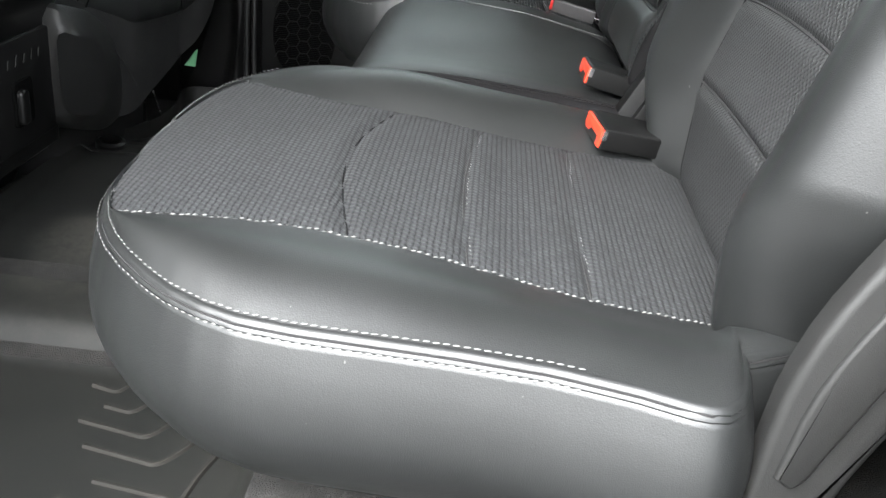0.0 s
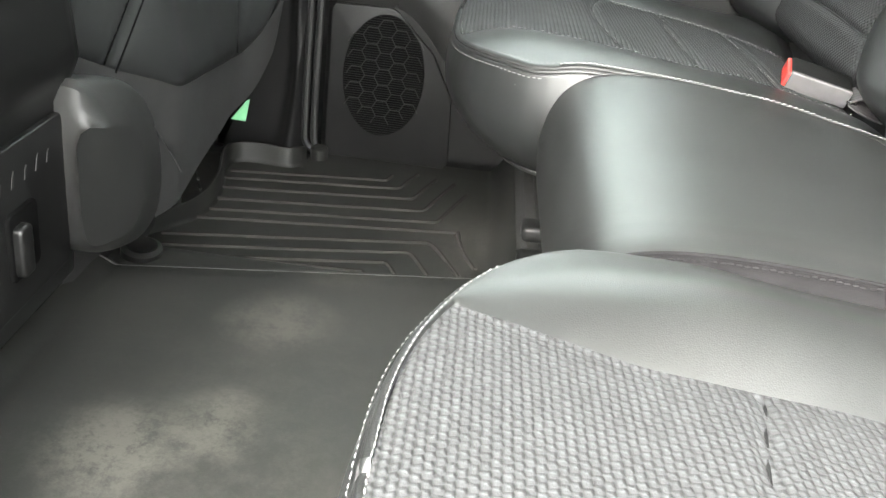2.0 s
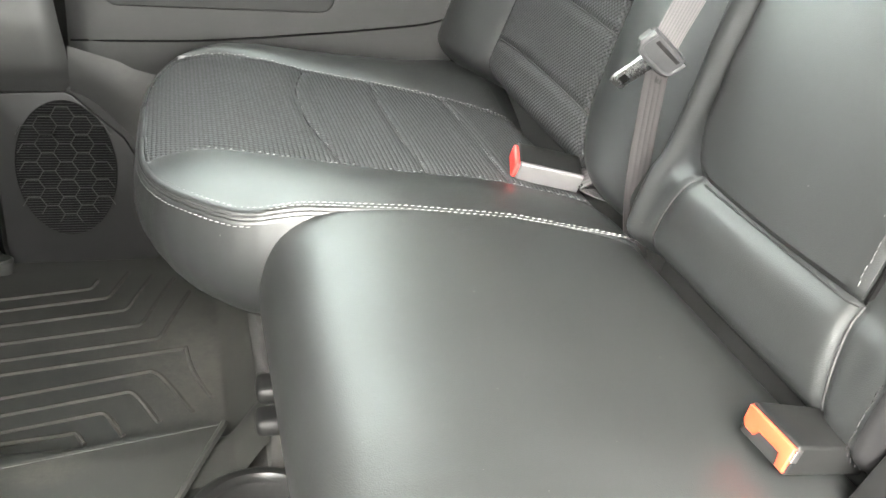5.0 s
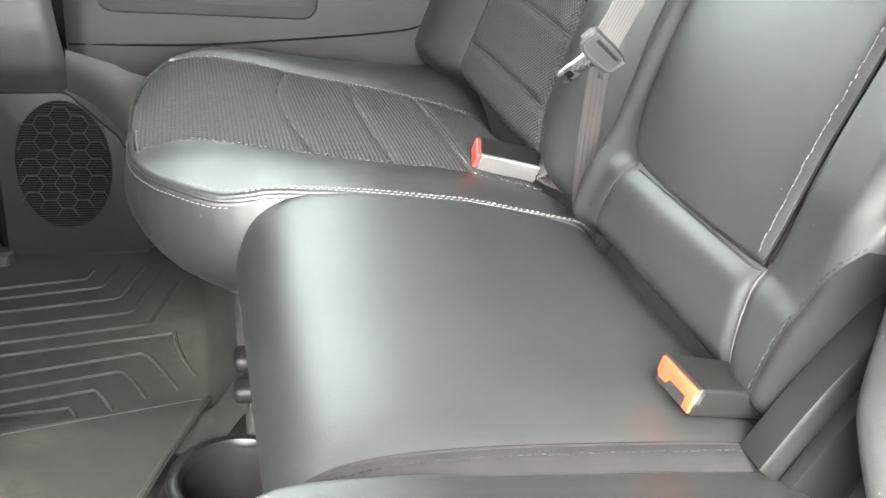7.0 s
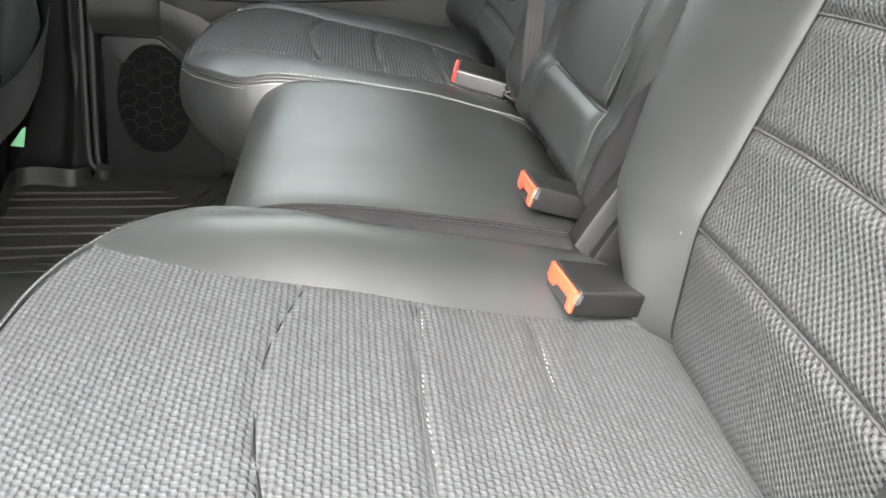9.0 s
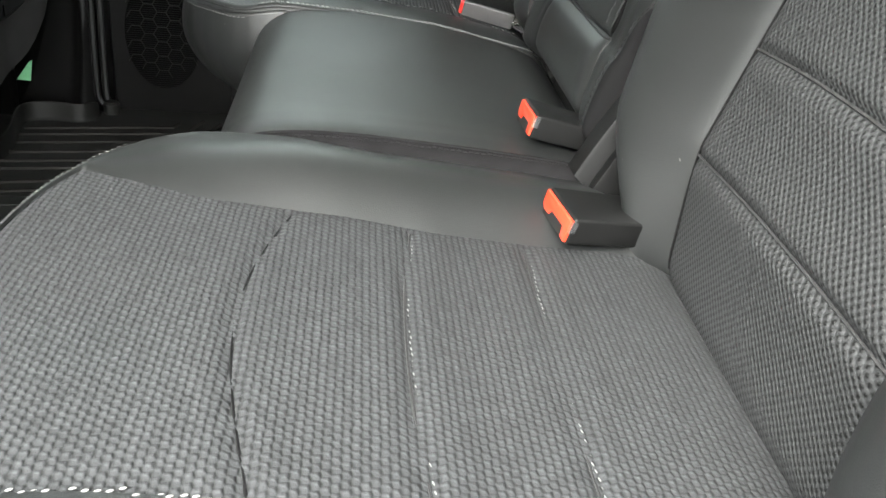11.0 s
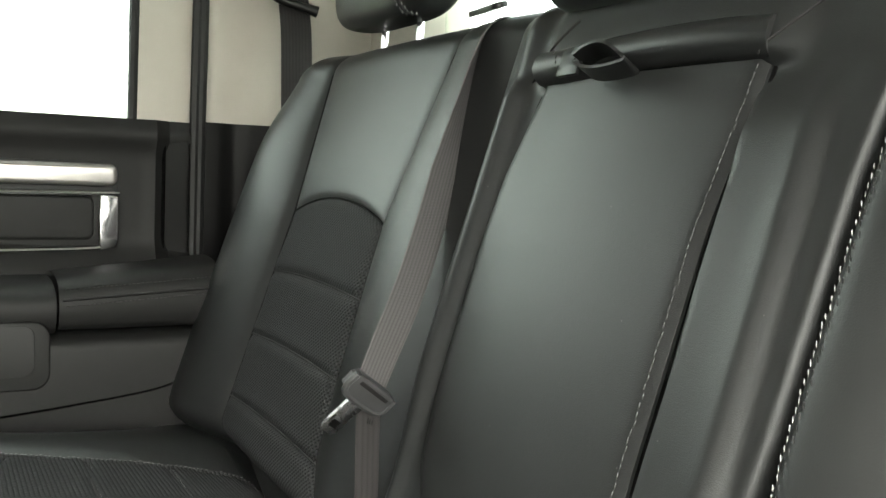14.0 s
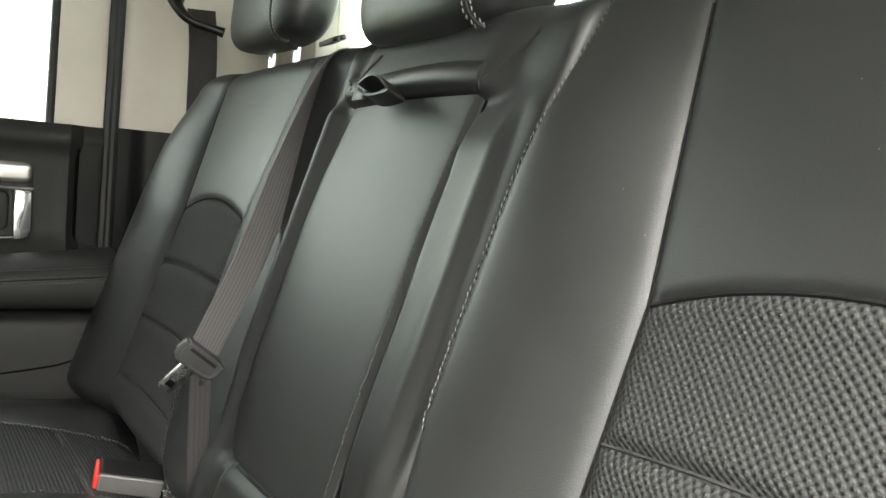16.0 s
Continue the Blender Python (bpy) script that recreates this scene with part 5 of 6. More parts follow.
# ---- middle backrest with fold-down panel ----
cen = mid
CX, CS = 0.452, 0.315


def cen_edge(z):
    return eased(z, [0.34, 0.42, 0.48, 0.52, 0.60, 0.75, 0.88], [-0.146, -0.150, -0.150, -0.162, -0.170, -0.176, -0.190], 0.015)


def cen_left(z):
    return eased(z, [0.46, 0.60], [0.243, 0.271], 0.02)


def crease_r(z):
    return -0.072 - 0.020 * (0.459 - z) / 0.087


def crease_l(z):
    return 0.154 + 0.028 * (max(0.0, 0.456 - z) / 0.09) ** 0.6


def cen_x(y, z):
    roll = eased(z, [0.30, 0.345, 0.36, 0.375, 0.39, 0.41, 0.43, 0.447, 0.456, 0.48], [-0.044, -0.028, -0.016, -0.003, 0.005, 0.010, 0.012, 0.0105, 0.002, 0.0], 0.005)
    inside = eased(y, [crease_r(z) - 0.02, crease_r(z) + 0.02, crease_l(z) - 0.02, crease_l(z) + 0.03], [0.45, 1, 1, 0.55], 0.01)
    e = cen_edge(z)
    wing = 0.017 * lump(y, 0.214, 0.017) + 0.005 * lump(y, e + 0.026, 0.024)
    high = eased(z, [0.826, 0.838, 0.87, 0.89], [0, 1, 0.8, 0.6], 0.006)
    b = roll * (inside if roll > 0 else 1.0) + wing * (1 - 0.5 * high) + 0.018 * high * eased(y, [-0.115, -0.085, 0.165, 0.19], [0, 1, 1, 0], 0.012) - 0.034 * lump(y, cen_left(z), 0.013)
    if z < 0.46:
        b -= 0.005 * lump(y, crease_r(z), 0.006) + 0.004 * lump(y, crease_l(z), 0.006)
    b += 0.011 * eased(y, [-0.150, -0.132, -0.081, -0.076], [0, 1, 1, 0], 0.002) * eased(z, [0.47, 0.53, 0.79, 0.83], [0, 1, 1, 0], 0.015)
    return CX + CS * (z - 0.457) - b + 0.060 * max(0.0, (e + 0.012 - y) / 0.020) ** 2.2 + 0.05 * max(0.0, (0.388 - z) / 0.05) ** 2 + 0.035 * max(0.0, (y - 0.200) / 0.024) ** 2 * eased(z, [0.44, 0.56], [1.0, 0.0], 0.03)


zs = np.linspace(0.30, 0.885, 120)
ys = np.linspace(0.0, 1.0, 110)
cp = [[(cen_x(y, z), y, z) for y in (cen_edge(z) - 0.008 + s * (cen_left(z) - 0.007 - cen_edge(z)) for s in ys)] for z in zs]
for r in np.linspace(0, 1, 12)[1:]:
    a = r * math.pi * 0.75
    cp.append([(p[0] + 0.04 * (1 - math.cos(a)) + 0.02 * r, p[1], p[2] + 0.035 * math.sin(a) - 0.01 * r) for p in cp[119]])
part("back_cover", grid(cp), LEATHER, cen)
sv, sf = box_shape(CX + 0.055, CX + 0.12, -0.130, 0.222, 0.28, 0.885, 0.02)
sv[:, 0] += CS * (sv[:, 2] - 0.457)
part("rear_shell", (sv, sf), FELT, cen)
for fn, z0_, z1_ in ((crease_r, 0.37, 0.456), (crease_l, 0.37, 0.452)):
    part("seam", tube([(cen_x(fn(z), z) - 0.0006, fn(z), z) for z in np.linspace(z0_, z1_, 24)], 0.0011, 5), NYLON, cen)
# thin black tube drawn for the shade under the panel's lower edge
part("bottom_gap", tube([(cen_x(y, 0.4555) - 0.001, y, 0.4555) for y in np.linspace(0.140, -0.070, 30)], 0.0010, 6), RUBBER, cen)
gus = []
for z in np.linspace(0.345, 0.512, 30):
    e = cen_edge(z)
    full = math.sin(math.pi * (z - 0.335) / 0.186) ** 0.6
    ya = e + 0.002 + 0.014 * full
    gus.append([(cen_x(max(e - 0.006, ya - 0.034 * t), z) - 0.0022 * (1 - t) - 0.0015 * full * math.sin(math.pi * min(1.0, t * 1.3)) + 0.07 * max(0.0, t - 0.6), ya - 0.034 * t, z) for t in np.linspace(0, 1, 12)])
part("gusset", grid(gus, True), HINGECLOTH, cen, "matt dark cloth gusset at the hinge")
part("stitching", stitches([np.array(g[0]) + (-0.001, 0.003, 0) for g in gus], (-1, -0.3, 0.2), 0.006, 0.0045, 0.0010, 0.0008), DARKTHREAD, cen, kind="stuff")
pan = []
for s in np.linspace(0, 1, 70):
    z = 0.456 + 0.376 * s
    lft = lerp(z, [0.456, 0.462, 0.475, 0.50, 0.56, 0.70, 0.75, 0.83], [0.132, 0.150, 0.172, 0.188, 0.199, 0.202, 0.197, 0.174])
    rgt = lerp(z, [0.456, 0.463, 0.56, 0.72, 0.83], [-0.064, -0.073, -0.070, -0.072, -0.085])
    row = []
    for t in np.linspace(0, 1, 40):
        y = lft + (rgt - lft) * t
        e = min(t, 1 - t) * (lft - rgt)
        h = (0.013 * (1 - math.exp(-(e / 0.007) ** 2)) if t < 0.5 else 0.009 + 0.004 * (1 - math.exp(-(e / 0.005) ** 1.5))) + 0.006 * math.sin(math.pi * t)
        h *= min(1.0, s / 0.02)
        row.append((CX + CS * (z - 0.457) - h + 0.004, y, z))
    pan.append(row)
panel = part("armrest_panel", grid(pan, True), LEATHER, cen, "smooth black fold-down armrest panel")
sp = np.array([r[38] for r in pan[3:-1]])
part("stitching", stitches(sp + (-0.0012, 0, 0), (-1, 0, 0.3), 0.0060, 0.0045, 0.0010, 0.0006), GREYPLASTIC, panel, kind="stuff")
part("panel_side", grid([[np.array(r[39]) + (0.020 * t, -0.001 * t, 0) for t in np.linspace(0, 1, 4)] for r in pan], True), LEATHER, panel)
# black tubes stand in for the shade in the gaps beside the panel
part("panel_gap", tube(np.array([r[39] for r in pan]) + (0.0035, -0.0030, 0), 0.0026, 6), GRILLEGAPBLACK, cen)
part("panel_gap", tube(np.array([r[0] for r in pan]) + (-0.003, 0.002, 0), 0.0016, 6), GRILLEGAPBLACK, cen)
lipy = np.linspace(0.170, -0.084, 40)
part("upper_lip", tube([(CX + CS * (0.843 - 0.457) - 0.012 + 0.006 * abs((y - 0.055) / 0.13) ** 4, y, 0.846 + 0.002 * math.cos(20 * y)) for y in lipy], 0.016, 12), LEATHER, cen)
for fy in (lambda z: 0.182 - 1.15 * (z - 0.847), lambda z: -0.093 - 0.95 * (z - 0.85)):
    part("seam", tube([(cen_x(fy(z), z) - 0.0006, fy(z), z) for z in np.linspace(0.835, 0.885, 16)], 0.0012, 5), NYLON, cen)
c_ = np.array((-0.88, -0.38, 0.28))
o_ = np.array((0.530, 0.074, 0.839))
ln = [o_ + np.array((0.04 * u_, -0.78 * u_, 0.66 * h_)) for u_, h_ in rounded([(-0.002, 0.003), (0.012, 0.011), (0.030, 0.015), (0.048, 0.011), (0.066, -0.003), (0.074, -0.010), (0.055, -0.013), (0.030, -0.015), (0.010, -0.012), (-0.002, -0.004)], 3)]
(shape, uvs) = ribbon(ln, c_, 0.026, 0.0024, 6)
strap = part("pull_strap", shape, LEATHER, cen, "black leather pull loop")
part("tab", rbox(o_ + np.array((0.002, 0.016, 0.002)), (0.005, 0.032, 0.024), 0.0022, 2, np.array(((0.94, 0.10, 0.33), (0.0, 1.0, 0.0), (-0.33, 0.0, 0.94))).tolist()), LEATHER, strap)
for dy in (0.004, 0.030):
    part("stitching", stitches([o_ + np.array((-0.003 - 0.3 * k, dy, 0.003 + 0.9 * k)) for k in np.linspace(-0.009, 0.009, 6)], (-0.94, 0, 0.33), 0.0042, 0.003, 0.0012, 0.0009), DARKTHREAD, strap, kind="stuff")

# ---- head restraints ----
def head_restraint(name, c, half, label, seams):
    hr = thing(name, (c[0], c[1], c[2] - half[2]), label, "head restraint", "rear head restraints")
    P = []
    for a in np.linspace(-math.pi / 2, math.pi / 2, 30):
        row = []
        for b in np.linspace(0, 2 * math.pi, 48, endpoint=False):
            ca_, sa_, cb, sb = math.cos(a), math.sin(a), math.cos(b), math.sin(b)
            ex = 0.55
            sg = lambda q, e: math.copysign(abs(q) ** e, q)
            row.append((c[0] + half[0] * sg(ca_, ex) * sg(cb, 0.8) + 0.15 * half[2] * sa_, c[1] + half[1] * sg(ca_, 0.35) * sg(sb, 0.5), c[2] + half[2] * sg(sa_, 0.75)))
        P.append(row)
    cov = part("cover", grid(np.array(P), wrap=True), LEATHER, hr)
    sg = lambda q, e: math.copysign(abs(q) ** e, q)
    for y in seams:
        for dy, mat in ((-0.007, THREAD), (0.007, THREAD), (0.0, NYLON)):
            path = []
            for a in np.linspace(-1.45, 1.0, 36):
                path.append((c[0] - half[0] * sg(math.cos(a), 0.55) + 0.15 * half[2] * math.sin(a) - 0.0012, y + dy, c[2] + half[2] * sg(math.sin(a), 0.75)))
            if mat is NYLON:
                part("seam", tube(path, 0.0016, 5), NYLON, cov)
            else:
                part("stitching", stitches(path, np.array([(-1.0, 0, 0.4 * (p[2] - c[2]) / half[2]) for p in path]), 0.006, 0.0045, 0.0014, 0.001), mat, cov, kind="stuff")
    for dy in (-0.055, 0.055):
        y = c[1] + dy
        part("post", tube([(c[0] + 0.005, y, c[2] - half[2] - 0.07), (c[0] + 0.01, y, c[2])], 0.0055, 10), CHROME, hr)
        part("post_collar", lathe([(0.013, 0.0), (0.013, 0.006), (0.008, 0.009)], (c[0] + 0.005, y, c[2] - half[2] - 0.035), k=16), GLOSSPLASTIC, hr)
    return hr


head_restraint("head_restraint", (0.640, 0.640, 1.020), (0.052, 0.150, 0.075), "black leather head restraint with paired white stitching", (0.535,))
head_restraint("head_restraint", (0.616, 0.070, 0.960), (0.058, 0.146, 0.068), "black leather middle head restraint with paired white stitching", (-0.052,))

# ---- seat-belt hardware ----
def unit(v):
    v = np.asarray(v, float)
    return v / np.linalg.norm(v)


def button_buckle(corner, wide, length, label):
    """A black buckle with an orange release button. corner: upper end of its front edge; wide: along that edge; length: away from the button."""
    wd, ln = unit(wide), unit(length)
    ln = unit(ln - wd * (ln @ wd))
    up = np.cross(ln, wd)
    if up[2] < 0:
        up = -up
    W, L, H = 0.049, 0.078, 0.023
    o = np.asarray(corner, float)
    bk = thing("seat_belt_buckle", tuple(o + ln * 0.03 + wd * 0.025 - up * H), label, "belt buckle", "rear belt buckles")
    rot = np.stack([ln, wd, up], 1)
    part("housing", rbox(o + ln * (L / 2 - 0.003) + wd * W / 2 - up * H / 2, (L, W, H + 0.002), 0.003, 3, rot.tolist(), (0, 1.0, 0.92, 0.95)), BLACKPLASTIC, bk)
    btn = [(0.0015, -0.0015), (W - 0.0015, -0.0015), (W - 0.0015, -H + 0.0015), (W - 0.009, -H + 0.0015), (W - 0.0105, -0.0125), (0.0175, -0.0125), (0.0145, -0.0175), (0.006, -0.0175), (0.0015, -0.0135)]
    part("release_button", slab(btn, o + ln * 0.0005, wd, up, -ln, 0.006, 0.0016), ORANGE, bk, "orange release button")
    part("slot", slab([(0.004, -H + 0.001), (W - 0.008, -H + 0.001), (W - 0.008, -0.010), (0.004, -0.012)], o - ln * 0.003, wd, up, -ln, 0.001, 0.0003), RUBBER, bk)
    part("label_tab", slab([(W - 0.0015, -0.012), (W + 0.0005, -0.012), (W + 0.0005, -0.002), (W - 0.0015, -0.002)], o + ln * 0.001, wd, up, -ln, 0.005, 0.0005), STEEL, bk)
    stalk = o + ln * L + wd * W * 0.5 - up * H * 0.6
    (shape, uvs) = ribbon([stalk - ln * 0.01, stalk + ln * 0.012 - up * 0.004, stalk + ln * 0.03 - up * 0.02, stalk + ln * 0.045 - up * 0.045], wd, 0.036, 0.003, 5)
    part("stalk", shape, BELT, bk, uv=uvs)
    part("anchor_clip", rbox(o + ln * (L + 0.004) + wd * W * 0.72 - up * H * 0.3, (0.008, 0.012, 0.010), 0.002, 2, rot.tolist()), STEEL, bk)
    return bk


button_buckle((0.370, -0.272, 0.380), (0.014, -0.050, -0.009), (0.97, 0.27, -0.18), "black belt buckle with orange button lying on the bolster")
button_buckle((0.375, -0.089, 0.396), (0.005, -0.046, -0.002), (0.97, 0.08, -0.24), "black belt buckle with orange button on the middle cushion")

gb = thing("seat_belt_buckle", (0.39, 0.34, 0.375), "grey and black belt buckle with red end and webbing loop", "belt buckle", "rear belt buckles")
ax_, sd_ = unit((0.97, -0.16, -0.17)), unit((0.2, 0.93, 0.32))
upv = unit(np.cross(ax_, sd_))
rot = np.stack([ax_, sd_, upv], 1).tolist()
c0 = np.array((0.352, 0.358, 0.388))
part("housing", rbox(c0 + ax_ * 0.040 + sd_ * 0.012 - upv * 0.004, (0.076, 0.040, 0.022), 0.005, 3, rot), BLACKPLASTIC, gb)
part("side_plate", rbox(c0 + ax_ * 0.040 - sd_ * 0.007 - upv * 0.003, (0.074, 0.006, 0.024), 0.0025, 3, rot), GREYPLATE, gb, "pale grey side of the buckle")
part("release_button", rbox(c0 + ax_ * 0.001 + sd_ * 0.008 - upv * 0.003, (0.006, 0.034, 0.020), 0.0025, 3, rot), RED, gb, "red release button")
e0 = c0 + ax_ * 0.079 - upv * 0.004 + sd_ * 0.004
lp = rounded([e0 + sd_ * 0.0, e0 + ax_ * 0.012 + upv * 0.012, e0 + ax_ * 0.032 + upv * 0.004, e0 + ax_ * 0.052 - upv * 0.012, e0 + ax_ * 0.034 - upv * 0.012, e0 + ax_ * 0.012 - upv * 0.008, e0 - upv * 0.004], 2)
(shape, uvs) = ribbon(lp, sd_, 0.030, 0.0018, 5)
part("webbing_loop", shape, BELT, gb, uv=uvs)
part("ring", tube([e0 - ax_ * 0.004 - sd_ * 0.012, e0 + ax_ * 0.006 - sd_ * 0.013, e0 + ax_ * 0.006 + sd_ * 0.013, e0 - ax_ * 0.004 + sd_ * 0.012], 0.0022, 8), STEEL, gb)

# middle shoulder belt: from the far backrest's shoulder to a free tongue, then down into the gap
sb = thing("shoulder_belt", (0.45, 0.24, 0.36), "grey shoulder belt hanging over the backrest with a steel tongue", "seat belt", "rear seat belts")
upper = rounded([(0.646, 0.350, 0.918), (0.610, 0.342, 0.915), (0.580, 0.320, 0.880), (0.543, 0.292, 0.79), (0.488, 0.257, 0.655), (0.438, 0.236, 0.566), (0.430, 0.232, 0.550)], 3)
up_ = resample(upper, 0.012)
tw = np.linspace(0, 1, len(up_))[:, None]
turn_ = np.stack([np.interp(tw[:, 0], [0, 0.25, 0.5, 0.85, 1], c) for c in ((0.30, 0.58, 0.76, 0.80, 0.86), (0.95, 0.72, 0.36, 0.32, 0.42), (0.0, -0.04, -0.13, -0.15, -0.12))], 1)
(shape, uvs) = ribbon(up_, turn_, 0.046, 0.0014, 8)
part("webbing", shape, BELT, sb, uv=uvs)
lower = rounded([(0.432, 0.236, 0.548), (0.434, 0.240, 0.50), (0.436, 0.242, 0.44), (0.440, 0.242, 0.38), (0.455, 0.242, 0.33)], 2)
(shape, uvs) = ribbon(resample(lower, 0.01), (0.95, -0.10, 0.0), 0.023, 0.0014, 8)
part("lower_webbing", shape, BELTDARK, sb, "darker grey lower webbing", uv=uvs)
tg = np.array((0.428, 0.226, 0.552))
tb = unit((-0.63, 0.33, -0.71))
ta = unit(np.array((0.90, 0.05, -0.10)) - tb * (np.array((0.90, 0.05, -0.10)) @ tb))
tn = unit(np.cross(ta, tb))
if tn[1] > 0:
    tn = -tn
tr = np.stack([ta, tb, tn], 1)
part("tongue_head", slab([(-0.024, -0.009), (0.024, -0.009), (0.028, -0.004), (0.027, 0.009), (0.018, 0.014), (-0.018, 0.014), (-0.027, 0.009), (-0.028, -0.004)], tg - tn * 0.006, ta, tb, tn, 0.012, 0.003), TONGUEGREY, sb, "grey moulded tongue head")
part("tongue_slot", rbox(tg - tb * 0.003 + tn * 0.0058, (0.040, 0.004, 0.002), 0.0008, 2, tr.tolist()), BELTDARK, sb)
part("tongue_rim", tube(rounded([tg + ta * a + tb * b + tn * 0.003 for a, b in ((-0.027, -0.007), (-0.028, 0.009), (-0.018, 0.014), (0.018, 0.014), (0.028, 0.009), (0.027, -0.007))], 1), 0.0036, 8), TONGUEGREY, sb)
part("tongue_blade", slab([(-0.011, 0.012), (0.011, 0.012), (0.010, 0.030), (0.010, 0.050), (0.007, 0.054), (-0.007, 0.054), (-0.010, 0.050), (-0.010, 0.030)], tg - tn * 0.0014, ta, tb, tn, 0.0028, 0.0009), STEEL, sb, "bright steel tongue")
# black plate laid on the blade to draw its dark hole
part("blade_hole", rbox(tg + tb * 0.043 + tn * 0.0013, (0.010, 0.008, 0.0008), 0.0003, 1, tr.tolist()), GRILLEGAPBLACK, sb)
part("sewn_end", stitches([np.array((0.432, 0.228 + k * 0.004, 0.522)) for k in range(10)], (-1, 0, 0), 0.003, 0.006, 0.0012, 0.0012, 1.2), DARKTHREAD, sb, kind="stuff")
part("belt_guide", slab(rrect(-0.035, -0.010, 0.035, 0.010, 0.009), (0.600, 0.335, 0.921), (0.1, 1, 0), (0.9, -0.1, 0.3), (-0.3, 0, 0.95), 0.006, 0.002), GLOSSPLASTIC, sb, "black plastic belt guide")

# belt on the far pillar
pbelt = thing("shoulder_belt", (0.60, 0.96, 0.75), "grey seat belt on the beige pillar with black ring", "seat belt", "rear seat belts")
path = rounded([(0.604, 0.975, 1.045), (0.606, 0.962, 1.00), (0.604, 0.945, 0.96), (0.600, 0.925, 0.85), (0.60, 0.90, 0.60)], 2)
(shape, uvs) = ribbon(resample(path, 0.012), (1, -0.22, 0.02), 0.050, 0.0014, 8)
part("webbing", shape, BELTDARK, pbelt, uv=uvs)
loop_ = rounded([(0.556, 0.992, 1.066), (0.562, 0.975, 1.040), (0.580, 0.962, 1.020), (0.615, 0.953, 1.012), (0.640, 0.950, 1.006)], 2)
part("ring", tube(loop_, list(np.interp(np.linspace(0, 1, len(loop_)), [0, 0.3, 0.7, 1], [0.016, 0.010, 0.007, 0.010])), 10), GLOSSPLASTIC, pbelt, "black belt ring")
part("bolt_cover", lathe([(0.0, 0.012), (0.012, 0.010), (0.016, 0.0)], (0.560, 0.99, 1.06), (0, -1, 0), 20), BLACKPLASTIC, pbelt)

# hinge cover between near and middle backrests
hc = thing("hinge_cover", (0.45, -0.165, 0.34), "black plastic hinge arm beside the middle backrest", "seat hinge")
def arm(y, dz, dx, w):
    line = rounded([(0.418 + dx, y, 0.340 + dz), (0.442 + dx, y, 0.388 + dz), (0.476 + dx, y, 0.442 + dz), (0.510 + dx, y, 0.478 + dz), (0.55 + dx, y, 0.50 + dz)], 2)
    out = []
    for p in line:
        out.append([(p[0] + a * 0.016, p[1] + b * w, p[2] - a * 0.014) for a, b in ((-1, -0.86), (-1.04, 0), (-1, 0.86), (-0.86, 1), (1.3, 1.0), (1.3, -1.0), (-0.86, -1))])
    v, f = grid(np.array(out), wrap=True)
    f.append(tuple(range(7))[::-1])
    f.append(tuple(len(v) - 7 + k for k in range(7)))
    return v, f
part("arm", arm(-0.167, 0.0, 0.008, 0.016), BLACKPLASTIC, hc)
part("arm", arm(-0.193, -0.006, 0.022, 0.007), BLACKPLASTIC, hc)
part("web", box_shape(0.46, 0.54, -0.19, -0.145, 0.28, 0.38, 0.01), RUBBER, hc)
rc = thing("recliner_cover", (0.45, -0.80, 0.2), "dark plastic side cover at the bench's outer hinge", "seat hinge")
pc = [(0.436, 0.20), (0.438, 0.30), (0.447, 0.385), (0.487, 0.468), (0.545, 0.56), (0.60, 0.58), (0.62, 0.50), (0.56, 0.42), (0.50, 0.32), (0.47, 0.20)]
part("cover", slab(rounded(pc + pc[:1], 2)[:-1], (0, -0.755, 0), (1, 0, 0), (0, 0, 1), (0, -1, 0), 0.02, 0.006), GREYPLASTIC, rc)
part("rib", slab(rounded([(0.45, 0.30), (0.46, 0.37), (0.50, 0.45), (0.55, 0.52), (0.57, 0.50), (0.52, 0.42), (0.48, 0.33), (0.465, 0.29), (0.45, 0.30)], 2)[:-1], (0, -0.775, 0), (1, 0, 0), (0, 0, 1), (0, -1, 0), 0.004, 0.003), GREYPLASTIC, rc)

# ---- console and front seat ----
con = thing("console", (-0.55, -0.1, 0.06), "black centre console rear with a recessed power outlet", "console")
cs = []
for z in np.linspace(0.06, 0.62, 30):
    xo = -0.405 + 0.012 * eased(z, [0.05, 0.10, 0.13, 0.34, 0.36, 0.62], [-7.0, -5.0, 0.0, 0.2, 1.6, -1.0], 0.01)
    cs.append(rounded([(-1.0, 0.135, z), (xo - 0.03, 0.135, z), (xo, 0.128, z), (xo, 0.09, z), (xo, -0.24, z), (xo, -0.27, z), (xo - 0.03, -0.28, z), (-1.0, -0.28, z)], 2))
part("body", grid(cs), GLOSSPLASTIC, con)
part("lid", box_shape(-0.95, -0.395, -0.285, 0.14, 0.62, 0.68, 0.025), LEATHER, con)
plate = part("outlet_plate", slab(rrect(-0.10, 0.165, 0.092, 0.322, 0.008), (-0.402, 0, 0), (0, 1, 0), (0, 0, 1), (1, 0, 0), 0.006, 0.002), BLACKPLASTIC, con)
# flat black plate put in for the shaded socket recess
part("outlet_socket", slab(rrect(-0.032, 0.198, 0.022, 0.264, 0.008), (-0.397, 0, 0), (0, 1, 0), (0, 0, 1), (1, 0, 0), 0.005, 0.002), GRILLEGAPBLACK, plate)
part("outlet_flap", slab(rrect(-0.027, 0.203, -0.006, 0.252, 0.006), (-0.393, 0, 0), (0, 1, 0), (0, 0, 1), (1, 0, 0), 0.010, 0.004), GLOSSPLASTIC, plate)
